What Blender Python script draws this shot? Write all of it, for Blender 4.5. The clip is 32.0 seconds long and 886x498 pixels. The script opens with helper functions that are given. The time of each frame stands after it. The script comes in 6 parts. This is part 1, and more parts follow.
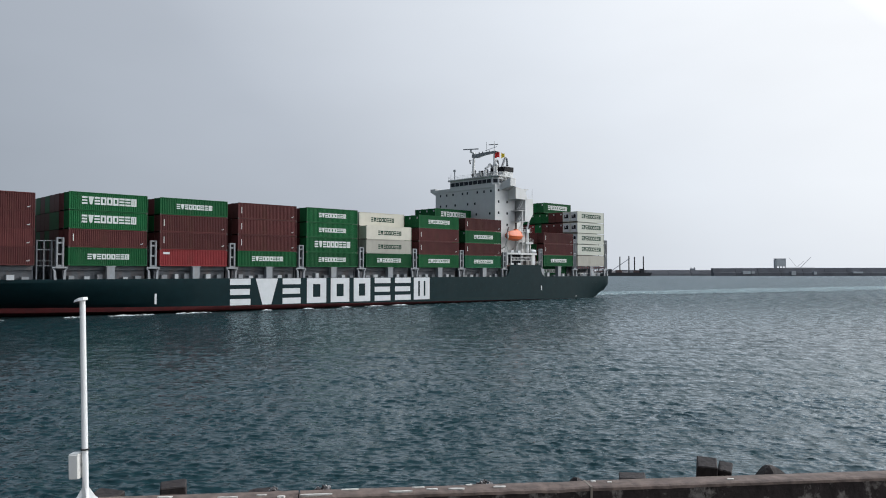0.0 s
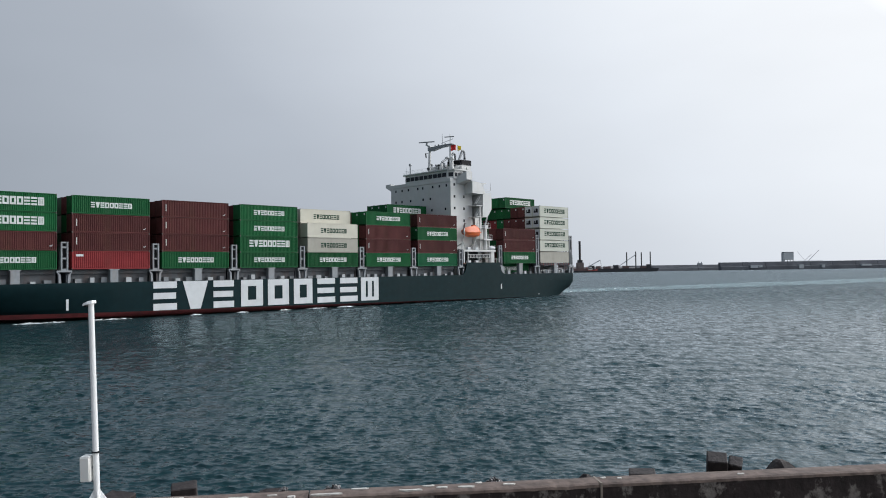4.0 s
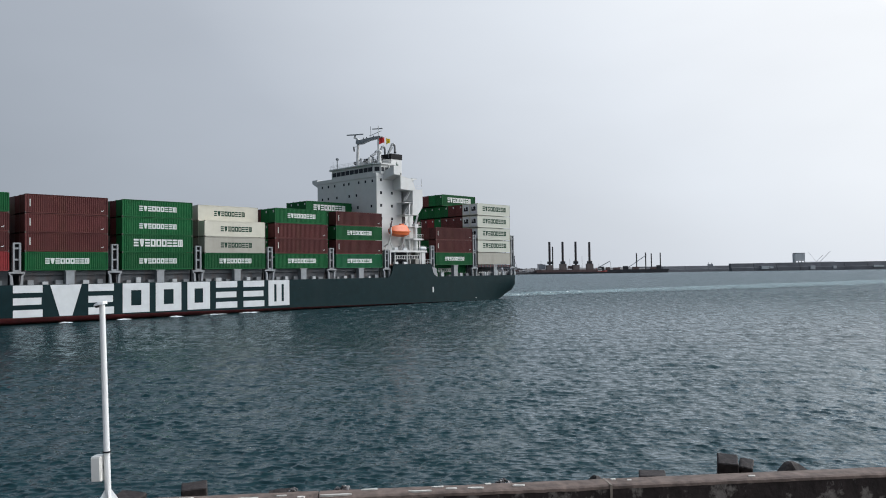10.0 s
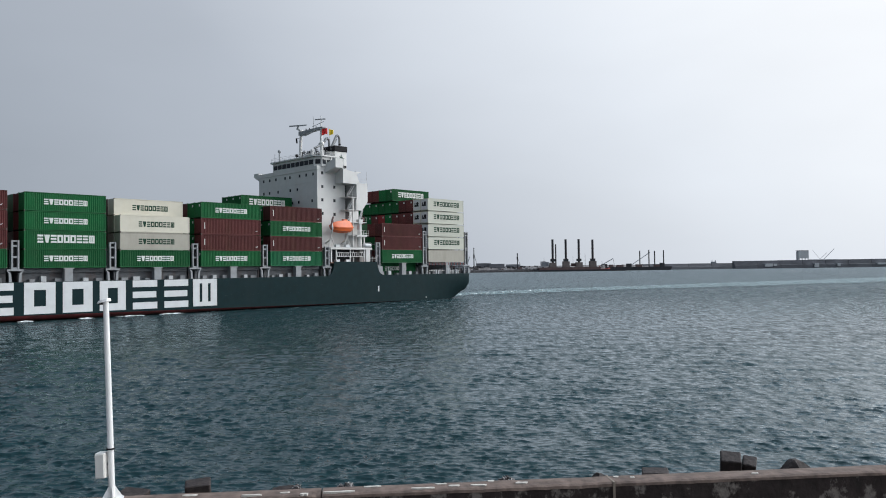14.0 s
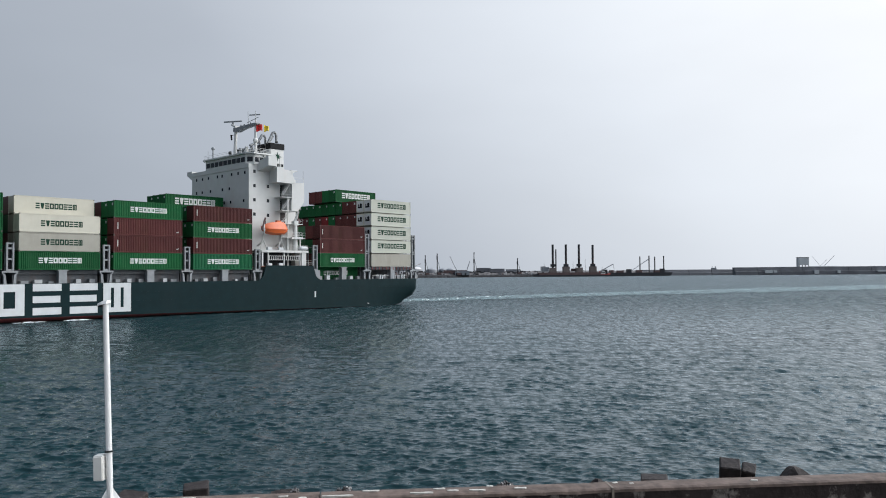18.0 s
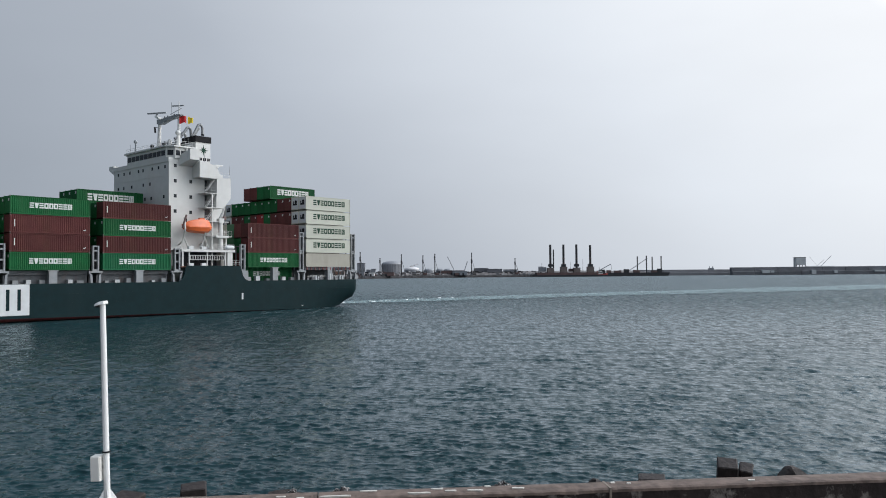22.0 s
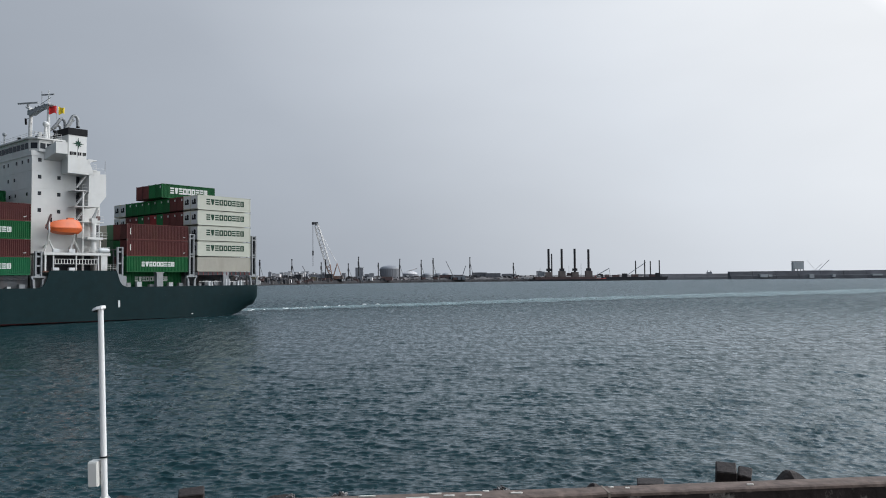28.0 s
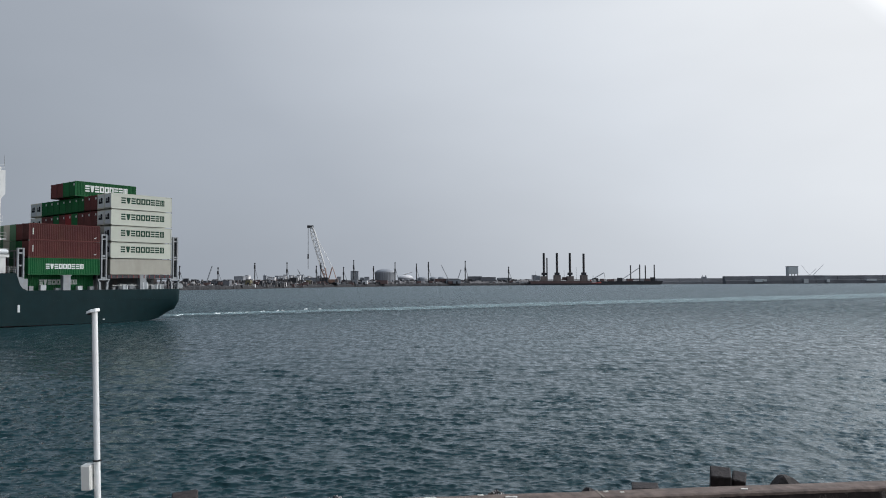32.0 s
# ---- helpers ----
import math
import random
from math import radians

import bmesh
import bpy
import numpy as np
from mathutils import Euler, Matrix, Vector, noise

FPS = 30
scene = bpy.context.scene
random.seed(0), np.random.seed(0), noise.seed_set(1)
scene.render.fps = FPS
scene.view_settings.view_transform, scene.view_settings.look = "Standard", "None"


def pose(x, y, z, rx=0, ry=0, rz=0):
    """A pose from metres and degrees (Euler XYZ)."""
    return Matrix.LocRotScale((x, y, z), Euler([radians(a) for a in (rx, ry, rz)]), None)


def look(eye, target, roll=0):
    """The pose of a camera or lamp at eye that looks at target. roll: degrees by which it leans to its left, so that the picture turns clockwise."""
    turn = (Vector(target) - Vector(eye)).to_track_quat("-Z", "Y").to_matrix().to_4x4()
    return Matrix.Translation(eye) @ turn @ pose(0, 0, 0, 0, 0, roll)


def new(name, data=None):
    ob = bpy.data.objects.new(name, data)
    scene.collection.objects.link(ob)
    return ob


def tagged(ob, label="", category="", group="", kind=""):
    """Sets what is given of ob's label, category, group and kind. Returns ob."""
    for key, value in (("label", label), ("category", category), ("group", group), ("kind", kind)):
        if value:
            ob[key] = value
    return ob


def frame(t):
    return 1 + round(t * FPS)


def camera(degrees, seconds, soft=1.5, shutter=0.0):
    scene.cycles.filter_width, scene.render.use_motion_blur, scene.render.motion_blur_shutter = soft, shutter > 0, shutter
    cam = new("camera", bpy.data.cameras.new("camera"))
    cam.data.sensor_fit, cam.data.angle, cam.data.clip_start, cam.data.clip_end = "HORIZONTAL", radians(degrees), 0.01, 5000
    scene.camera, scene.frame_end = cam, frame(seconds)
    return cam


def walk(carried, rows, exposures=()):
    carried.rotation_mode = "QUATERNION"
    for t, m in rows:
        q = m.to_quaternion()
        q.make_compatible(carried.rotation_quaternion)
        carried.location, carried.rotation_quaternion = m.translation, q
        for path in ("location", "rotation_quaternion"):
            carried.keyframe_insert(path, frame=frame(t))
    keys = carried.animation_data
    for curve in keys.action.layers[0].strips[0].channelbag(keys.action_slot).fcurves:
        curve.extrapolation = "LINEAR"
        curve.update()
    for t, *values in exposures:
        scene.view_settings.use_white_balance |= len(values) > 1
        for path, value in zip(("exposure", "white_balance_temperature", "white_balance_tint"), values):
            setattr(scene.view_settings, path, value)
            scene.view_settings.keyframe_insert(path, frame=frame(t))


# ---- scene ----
EYE = 6.62
SHIP_ROWS = [
    (0, 50.33, 212.97, 41.71), (2, 43.72, 209.14, 42.37), (4, 37.16, 205.24, 43.02), (6, 30.64, 201.28, 43.66),
    (8, 24.18, 197.27, 44.28), (10, 17.75, 193.21, 44.90), (12, 11.37, 189.12, 45.51), (14, 5.02, 185.00, 46.10),
    (16, -1.29, 180.86, 46.68), (18, -7.57, 176.71, 47.26), (20, -13.82, 172.55, 47.82), (22, -20.04, 168.39, 48.37),
    (24, -26.24, 164.23, 48.90), (26, -32.41, 160.10, 49.43), (28, -38.57, 155.98, 49.95), (30, -44.70, 151.90, 50.45),
    (32, -50.83, 147.85, 50.95),
]


def turn(yaw, pitch, lean):
    return pose(0, 0, EYE, 90 + pitch, 0, -yaw) @ pose(0, 0, 0, 0, 0, -lean)


cam = camera(60.25, 32.0, soft=1.0)
walk(cam, [
    (0, turn(1.38, 1.69, -0.03)), (0.5, turn(1.42, 1.41, -0.02)), (1, turn(1.38, 1.64, 0.13)), (1.5, turn(1.21, 1.60, 0.30)),
    (2, turn(1.05, 1.47, 0.47)), (2.5, turn(1.01, 1.48, 0.43)), (3, turn(0.97, 1.38, 0.53)), (3.5, turn(0.92, 1.58, 0.83)),
    (5.5, turn(0.73, 1.49, 0.52)), (6, turn(0.64, 1.48, 0.44)), (6.5, turn(0.47, 1.48, 0.44)), (7, turn(0.38, 1.47, 0.42)),
    (7.5, turn(0.05, 1.69, 0.72)), (8, turn(0.12, 1.67, 0.53)), (8.5, turn(0.08, 1.55, 0.67)), (9, turn(0.37, 1.76, 0.55)),
    (9.5, turn(0.28, 1.74, 0.68)), (10, turn(0.21, 1.65, 0.78)), (10.5, turn(0.27, 1.76, 0.57)), (11, turn(0.35, 1.76, 0.64)),
    (11.5, turn(0.38, 1.84, 0.74)), (12, turn(0.33, 1.68, 0.75)), (12.5, turn(0.14, 1.51, 0.88)), (13, turn(0.15, 1.58, 0.74)),
    (13.5, turn(0.04, 1.54, 0.71)), (14, turn(-0.02, 1.46, 0.76)), (14.5, turn(0.06, 1.31, 0.61)), (16.5, turn(0.05, 1.51, 0.45)),
    (17, turn(-0.01, 1.49, 0.48)), (17.5, turn(-0.07, 1.63, 0.52)), (18, turn(-0.03, 1.79, 0.38)), (18.5, turn(-0.01, 1.73, 0.54)),
    (19, turn(0.04, 1.69, 0.57)), (19.5, turn(0.05, 1.73, 0.50)), (20, turn(0.01, 1.86, 0.47)), (20.5, turn(0.10, 1.92, 0.44)),
    (21, turn(0.08, 1.89, 0.50)), (21.5, turn(0.06, 1.82, 0.53)), (22, turn(0.15, 1.80, 0.41)), (22.5, turn(0.18, 1.84, 0.47)),
    (23, turn(0.17, 1.87, 0.49)), (23.5, turn(0.25, 1.80, 0.42)), (24, turn(0.22, 1.64, 0.43)), (24.5, turn(0.32, 2.11, 0.39)),
    (25, turn(0.29, 2.22, 0.33)), (25.5, turn(0.24, 2.19, 0.37)), (27.5, turn(0.36, 2.04, 0.40)), (28, turn(0.28, 2.13, 0.46)),
    (28.5, turn(0.36, 2.31, 0.44)), (29, turn(0.34, 2.53, 0.37)), (29.5, turn(0.51, 2.46, 0.30)), (30, turn(0.53, 2.45, 0.23)),
    (30.5, turn(0.50, 2.49, 0.29)), (31, turn(0.54, 2.58, 0.32)), (31.5, turn(0.57, 2.50, 0.35)), (32, turn(0.63, 2.41, 0.28)),
], exposures=[(0, 0.03), (6, 0.0), (13, 0.03), (19, 0.07), (22, 0.0), (25, -0.08), (29, -0.12), (32, -0.16)])

# ---- light: hazy sky, veiled sun high to the right ----
SUN_AZ, SUN_EL = radians(84), radians(44)
VEIL_DIR = Vector((math.sin(radians(76)) * math.cos(SUN_EL), math.cos(radians(76)) * math.cos(SUN_EL), math.sin(SUN_EL)))
SUN_DIR = Vector((math.sin(SUN_AZ) * math.cos(SUN_EL), math.cos(SUN_AZ) * math.cos(SUN_EL), math.sin(SUN_EL)))


def make_world():
    w = bpy.data.worlds.new("sky")
    scene.world = w
    w.use_nodes = True
    nt = w.node_tree
    nt.nodes.clear()
    n = nt.nodes.new
    sky = n("ShaderNodeTexSky")
    sky.sky_type = "NISHITA"
    sky.sun_disc = False
    sky.sun_elevation, sky.sun_rotation = SUN_EL, SUN_AZ
    sky.air_density, sky.dust_density = 1.0, 4.0
    co = n("ShaderNodeTexCoord")
    dot = n("ShaderNodeVectorMath")
    dot.operation = "DOT_PRODUCT"
    dot.inputs[1].default_value = VEIL_DIR
    nt.links.new(co.outputs["Generated"], dot.inputs[0])
    # cloud veil: brighter towards the sun
    ramp = n("ShaderNodeValToRGB")
    e = ramp.color_ramp.elements
    e[0].position, e[0].color = 0.03, (0.11, 0.14, 0.185, 1)
    e[1].position, e[1].color = 1.0, (5.6, 5.5, 5.4, 1)
    for p, c in ((0.22, (0.135, 0.168, 0.215, 1)), (0.391, (0.318, 0.36, 0.42, 1)), (0.58, (0.478, 0.525, 0.597, 1)), (0.735, (0.79, 0.84, 0.91, 1)), (0.842, (1.0, 1.03, 1.07, 1)), (0.92, (4.0, 4.0, 4.0, 1))):
        k = e.new(p)
        k.color = c
    half = n("ShaderNodeMapRange")
    half.inputs["From Min"].default_value, half.inputs["From Max"].default_value = -1.0, 1.0
    nt.links.new(dot.outputs["Value"], half.inputs["Value"])
    nt.links.new(half.outputs[0], ramp.inputs[0])
    noi = n("ShaderNodeTexNoise")
    noi.inputs["Scale"].default_value, noi.inputs["Detail"].default_value = 2.2, 4
    mp = n("ShaderNodeMapping")
    mp.inputs["Scale"].default_value = (1, 1, 2.6)
    nt.links.new(co.outputs["Generated"], mp.inputs[0])
    nt.links.new(mp.outputs[0], noi.inputs["Vector"])
    mr = n("ShaderNodeMapRange")
    mr.inputs["From Min"].default_value, mr.inputs["From Max"].default_value = 0.3, 0.7
    mr.inputs["To Min"].default_value, mr.inputs["To Max"].default_value = 0.955, 1.045
    nt.links.new(noi.outputs["Fac"], mr.inputs["Value"])
    mul = n("ShaderNodeVectorMath")
    mul.operation = "SCALE"
    nt.links.new(ramp.outputs[0], mul.inputs[0])
    # haze is palest low down, the cloud darker overhead
    up = n("ShaderNodeSeparateXYZ")
    nt.links.new(co.outputs["Generated"], up.inputs[0])
    over = n("ShaderNodeValToRGB")
    over.color_ramp.elements[0].position, over.color_ramp.elements[0].color = 0.33, (1, 1, 1, 1)
    over.color_ramp.elements[1].position, over.color_ramp.elements[1].color = 0.66, (0.46, 0.53, 0.62, 1)
    nt.links.new(up.outputs["Z"], over.inputs[0])
    both = n("ShaderNodeVectorMath")
    both.operation = "MULTIPLY"
    nt.links.new(mr.outputs[0], mul.inputs["Scale"])
    nt.links.new(mul.outputs[0], both.inputs[0])
    nt.links.new(over.outputs[0], both.inputs[1])
    mix = n("ShaderNodeMix")
    mix.data_type = "RGBA"
    mix.inputs["Factor"].default_value = 0.93
    sc = n("ShaderNodeVectorMath")
    sc.operation = "SCALE"
    sc.inputs["Scale"].default_value = 0.06
    nt.links.new(sky.outputs[0], sc.inputs[0])
    nt.links.new(sc.outputs[0], mix.inputs["A"])
    nt.links.new(both.outputs[0], mix.inputs["B"])
    bg = n("ShaderNodeBackground")
    out = n("ShaderNodeOutputWorld")
    nt.links.new(mix.outputs["Result"], bg.inputs[0])
    nt.links.new(bg.outputs[0], out.inputs[0])


make_world()
sun_data = bpy.data.lights.new("sun", "SUN")
sun_data.energy, sun_data.angle, sun_data.color = 1.0, radians(28), (1.0, 0.955, 0.89)
sun = new("sun", sun_data)
sun.matrix_world = look(SUN_DIR * 400, (0, 0, 0))


# ---- materials ----
def material(name, color, rough=0.6, metal=0.0, vary=0.12, grain=3.0, stain=None, stain_amount=0.35, stain_scale=0.5, bump=0.0, bump_scale=20.0,
             streak=1.0, per_piece=0.0, spec=0.5, edge=(0.48, 0.72)):
    """Painted or raw surface with fine grain, larger stains (drawn out downwards by streak) and relief."""
    m = bpy.data.materials.new(name)
    m.use_nodes = True
    nt = m.node_tree
    b = nt.nodes["Principled BSDF"]
    b.inputs["Roughness"].default_value, b.inputs["Metallic"].default_value, b.inputs["Specular IOR Level"].default_value = rough, metal, spec
    n = nt.nodes.new
    co = n("ShaderNodeTexCoord")
    fine = n("ShaderNodeTexNoise")
    fine.inputs["Scale"].default_value, fine.inputs["Detail"].default_value = grain, 5
    nt.links.new(co.outputs["Object"], fine.inputs["Vector"])
    mr = n("ShaderNodeMapRange")
    mr.inputs["From Min"].default_value, mr.inputs["From Max"].default_value = 0.3, 0.7
    mr.inputs["To Min"].default_value, mr.inputs["To Max"].default_value = 1 - vary, 1 + vary
    nt.links.new(fine.outputs["Fac"], mr.inputs["Value"])
    mul = n("ShaderNodeVectorMath")
    mul.operation = "SCALE"
    mul.inputs[0].default_value = color
    nt.links.new(mr.outputs[0], mul.inputs["Scale"])
    last = mul.outputs[0]
    if per_piece:
        info = n("ShaderNodeObjectInfo")
        pr = n("ShaderNodeMapRange")
        pr.inputs["To Min"].default_value, pr.inputs["To Max"].default_value = 1 - per_piece, 1 + per_piece
        nt.links.new(info.outputs["Random"], pr.inputs["Value"])
        m2 = n("ShaderNodeVectorMath")
        m2.operation = "SCALE"
        nt.links.new(last, m2.inputs[0])
        nt.links.new(pr.outputs[0], m2.inputs["Scale"])
        last = m2.outputs[0]
    if stain:
        big = n("ShaderNodeTexNoise")
        big.inputs["Scale"].default_value, big.inputs["Detail"].default_value, big.inputs["Roughness"].default_value = stain_scale, 7, 0.65
        mp = n("ShaderNodeMapping")
        mp.inputs["Scale"].default_value = (1, 1, 1 / streak)
        nt.links.new(co.outputs["Object"], mp.inputs[0])
        nt.links.new(mp.outputs[0], big.inputs["Vector"])
        sr = n("ShaderNodeMapRange")
        sr.inputs["From Min"].default_value, sr.inputs["From Max"].default_value = edge
        sr.inputs["To Max"].default_value = stain_amount
        nt.links.new(big.outputs["Fac"], sr.inputs["Value"])
        mx = n("ShaderNodeMix")
        mx.data_type = "RGBA"
        nt.links.new(sr.outputs[0], mx.inputs["Factor"])
        nt.links.new(last, mx.inputs["A"])
        mx.inputs["B"].default_value = (*stain, 1)
        last = mx.outputs["Result"]
    nt.links.new(last, b.inputs["Base Color"])
    if bump:
        bn = n("ShaderNodeTexNoise")
        bn.inputs["Scale"].default_value, bn.inputs["Detail"].default_value = bump_scale, 6
        nt.links.new(co.outputs["Object"], bn.inputs["Vector"])
        bp = n("ShaderNodeBump")
        bp.inputs["Strength"].default_value, bp.inputs["Distance"].default_value = 0.8, bump
        nt.links.new(bn.outputs["Fac"], bp.inputs["Height"])
        nt.links.new(bp.outputs[0], b.inputs["Normal"])
    return m


def water_material():
    m = bpy.data.materials.new("sea_water")
    m.use_nodes = True
    nt = m.node_tree
    n = nt.nodes.new
    nt.nodes.remove(nt.nodes["Principled BSDF"])
    body, gloss, fres, both = n("ShaderNodeBsdfDiffuse"), n("ShaderNodeBsdfGlossy"), n("ShaderNodeFresnel"), n("ShaderNodeMixShader")
    fres.inputs["IOR"].default_value = 1.333
    gloss.inputs["Color"].default_value = (0.80, 0.845, 0.88, 1)
    nt.links.new(body.outputs[0], both.inputs[1])
    nt.links.new(gloss.outputs[0], both.inputs[2])
    nt.links.new(both.outputs[0], nt.nodes["Material Output"].inputs["Surface"])
    co = n("ShaderNodeTexCoord")
    big = n("ShaderNodeTexNoise")
    big.inputs["Scale"].default_value, big.inputs["Detail"].default_value = 0.018, 4
    nt.links.new(co.outputs["Object"], big.inputs["Vector"])
    rp = n("ShaderNodeValToRGB")
    e = rp.color_ramp.elements
    e[0].position, e[0].color = 0.35, (0.0068, 0.0255, 0.0290, 1)
    e[1].position, e[1].color = 0.68, (0.0090, 0.0345, 0.0385, 1)
    nt.links.new(big.outputs["Fac"], rp.inputs[0])
    nt.links.new(rp.outputs[0], body.inputs["Color"])
    # waves too fine to resolve far out spread the reflection, unevenly, in gusts
    sep = n("ShaderNodeSeparateXYZ")
    nt.links.new(co.outputs["Object"], sep.inputs[0])
    far_out = n("ShaderNodeMapRange")
    far_out.inputs["From Min"].default_value, far_out.inputs["From Max"].default_value = 40, 330
    far_out.inputs["To Min"].default_value, far_out.inputs["To Max"].default_value = 0.06, 0.44
    nt.links.new(sep.outputs["Y"], far_out.inputs["Value"])
    gm = n("ShaderNodeMapping")
    gm.inputs["Scale"].default_value = (1.0, 0.20, 1)
    nt.links.new(co.outputs["Object"], gm.inputs[0])
    gust = n("ShaderNodeTexNoise")
    gust.inputs["Scale"].default_value, gust.inputs["Detail"].default_value, gust.inputs["Roughness"].default_value = 0.6, 6, 0.70
    nt.links.new(gm.outputs[0], gust.inputs["Vector"])
    gr = n("ShaderNodeMapRange")
    gr.inputs["From Min"].default_value, gr.inputs["From Max"].default_value = 0.36, 0.64
    gr.inputs["To Min"].default_value, gr.inputs["To Max"].default_value = 0.45, 1.55
    nt.links.new(gust.outputs["Fac"], gr.inputs["Value"])
    rmul = n("ShaderNodeMath")
    rmul.operation = "MULTIPLY"
    nt.links.new(far_out.outputs[0], rmul.inputs[0])
    nt.links.new(gr.outputs[0], rmul.inputs[1])
    nt.links.new(rmul.outputs[0], gloss.inputs["Roughness"])
    last = None
    for scale, dist, stretch, ang, ridge in ((2.0, 0.04, 1.5, 10, True), (4.4, 0.012, 1.3, -12, False)):
        mp = n("ShaderNodeMapping")
        mp.inputs["Rotation"].default_value = (0, 0, radians(ang))
        mp.inputs["Scale"].default_value = (1 / stretch, 1, 1)
        nt.links.new(co.outputs["Object"], mp.inputs[0])
        t = n("ShaderNodeTexNoise")
        t.inputs["Scale"].default_value, t.inputs["Detail"].default_value, t.inputs["Roughness"].default_value = scale, 2, 0.5
        t.inputs["Distortion"].default_value = 0.15
        nt.links.new(mp.outputs[0], t.inputs["Vector"])
        bp = n("ShaderNodeBump")
        bp.inputs["Strength"].default_value, bp.inputs["Distance"].default_value = 1.0, dist
        if ridge:
            # sharp crests
            off, sq, fold, flip = n("ShaderNodeMath"), n("ShaderNodeMath"), n("ShaderNodeMath"), n("ShaderNodeMath")
            off.operation, sq.operation, fold.operation, flip.operation = "SUBTRACT", "MULTIPLY_ADD", "SQRT", "MULTIPLY"
            off.inputs[1].default_value, sq.inputs[2].default_value, flip.inputs[1].default_value = 0.5, 0.0012, -2.0
            nt.links.new(t.outputs["Fac"], off.inputs[0])
            nt.links.new(off.outputs[0], sq.inputs[0])
            nt.links.new(off.outputs[0], sq.inputs[1])
            nt.links.new(sq.outputs[0], fold.inputs[0])
            nt.links.new(fold.outputs[0], flip.inputs[0])
            nt.links.new(flip.outputs[0], bp.inputs["Height"])
        else:
            nt.links.new(t.outputs["Fac"], bp.inputs["Height"])
        if last:
            nt.links.new(last, bp.inputs["Normal"])
        last = bp.outputs[0]
    # farther out only the wave trains show
    fm = n("ShaderNodeMapping")
    fm.inputs["Scale"].default_value = (1.0, 0.30, 1)
    nt.links.new(co.outputs["Object"], fm.inputs[0])
    train = n("ShaderNodeTexNoise")
    train.inputs["Scale"].default_value, train.inputs["Detail"].default_value, train.inputs["Roughness"].default_value = 0.8, 4, 0.6
    nt.links.new(fm.outputs[0], train.inputs["Vector"])
    fade = n("ShaderNodeMapRange")
    fade.inputs["From Min"].default_value, fade.inputs["From Max"].default_value = 50, 160
    fade.inputs["To Max"].default_value = 1.1
    nt.links.new(sep.outputs["Y"], fade.inputs["Value"])
    hm = n("ShaderNodeMath")
    hm.operation = "MULTIPLY"
    nt.links.new(train.outputs["Fac"], hm.inputs[0])
    nt.links.new(fade.outputs[0], hm.inputs[1])
    bp = n("ShaderNodeBump")
    bp.inputs["Strength"].default_value, bp.inputs["Distance"].default_value = 1.0, 1.0
    nt.links.new(hm.outputs[0], bp.inputs["Height"])
    nt.links.new(last, bp.inputs["Normal"])
    for node in (body, gloss, fres):
        nt.links.new(bp.outputs[0], node.inputs["Normal"])
    # unresolved wave faces painted in: reflection dimmed with distance and by noise streaks
    far_dim, streak, cut = n("ShaderNodeMapRange"), n("ShaderNodeMapRange"), n("ShaderNodeMath")
    far_dim.inputs["From Min"].default_value, far_dim.inputs["From Max"].default_value = 35, 190
    far_dim.inputs["To Min"].default_value, far_dim.inputs["To Max"].default_value = 1.04, 0.48
    nt.links.new(sep.outputs["Y"], far_dim.inputs["Value"])
    sm = n("ShaderNodeMapping")
    sm.inputs["Scale"].default_value = (1.0, 0.26, 1)
    nt.links.new(co.outputs["Object"], sm.inputs[0])
    chop = n("ShaderNodeTexNoise")
    chop.inputs["Scale"].default_value, chop.inputs["Detail"].default_value, chop.inputs["Roughness"].default_value = 1.5, 6, 0.72
    nt.links.new(sm.outputs[0], chop.inputs["Vector"])
    streak.inputs["From Min"].default_value, streak.inputs["From Max"].default_value = 0.33, 0.55
    streak.inputs["To Min"].default_value, streak.inputs["To Max"].default_value = 0.30, 1.12
    nt.links.new(chop.outputs["Fac"], streak.inputs["Value"])
    cut.operation = "MULTIPLY"
    nt.links.new(far_dim.outputs[0], cut.inputs[0])
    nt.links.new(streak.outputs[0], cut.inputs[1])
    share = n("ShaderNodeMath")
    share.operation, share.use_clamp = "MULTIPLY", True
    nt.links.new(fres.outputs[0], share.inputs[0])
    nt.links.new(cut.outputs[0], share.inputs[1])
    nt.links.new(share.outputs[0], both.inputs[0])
    return m


def foam_material(name, low, high, scale, amount, color=(0.62, 0.70, 0.70)):
    """Patchy froth that lets the water show through."""
    m = bpy.data.materials.new(name)
    m.use_nodes = True
    nt = m.node_tree
    n = nt.nodes.new
    b = nt.nodes["Principled BSDF"]
    b.inputs["Base Color"].default_value, b.inputs["Roughness"].default_value = (*color, 1), 0.7
    co = n("ShaderNodeTexCoord")
    t = n("ShaderNodeTexNoise")
    t.inputs["Scale"].default_value, t.inputs["Detail"].default_value, t.inputs["Roughness"].default_value = scale, 6, 0.65
    nt.links.new(co.outputs["Object"], t.inputs["Vector"])
    mr = n("ShaderNodeMapRange")
    mr.inputs["From Min"].default_value, mr.inputs["From Max"].default_value, mr.inputs["To Max"].default_value = low, high, amount
    nt.links.new(t.outputs["Fac"], mr.inputs["Value"])
    nt.links.new(mr.outputs[0], b.inputs["Alpha"])
    return m


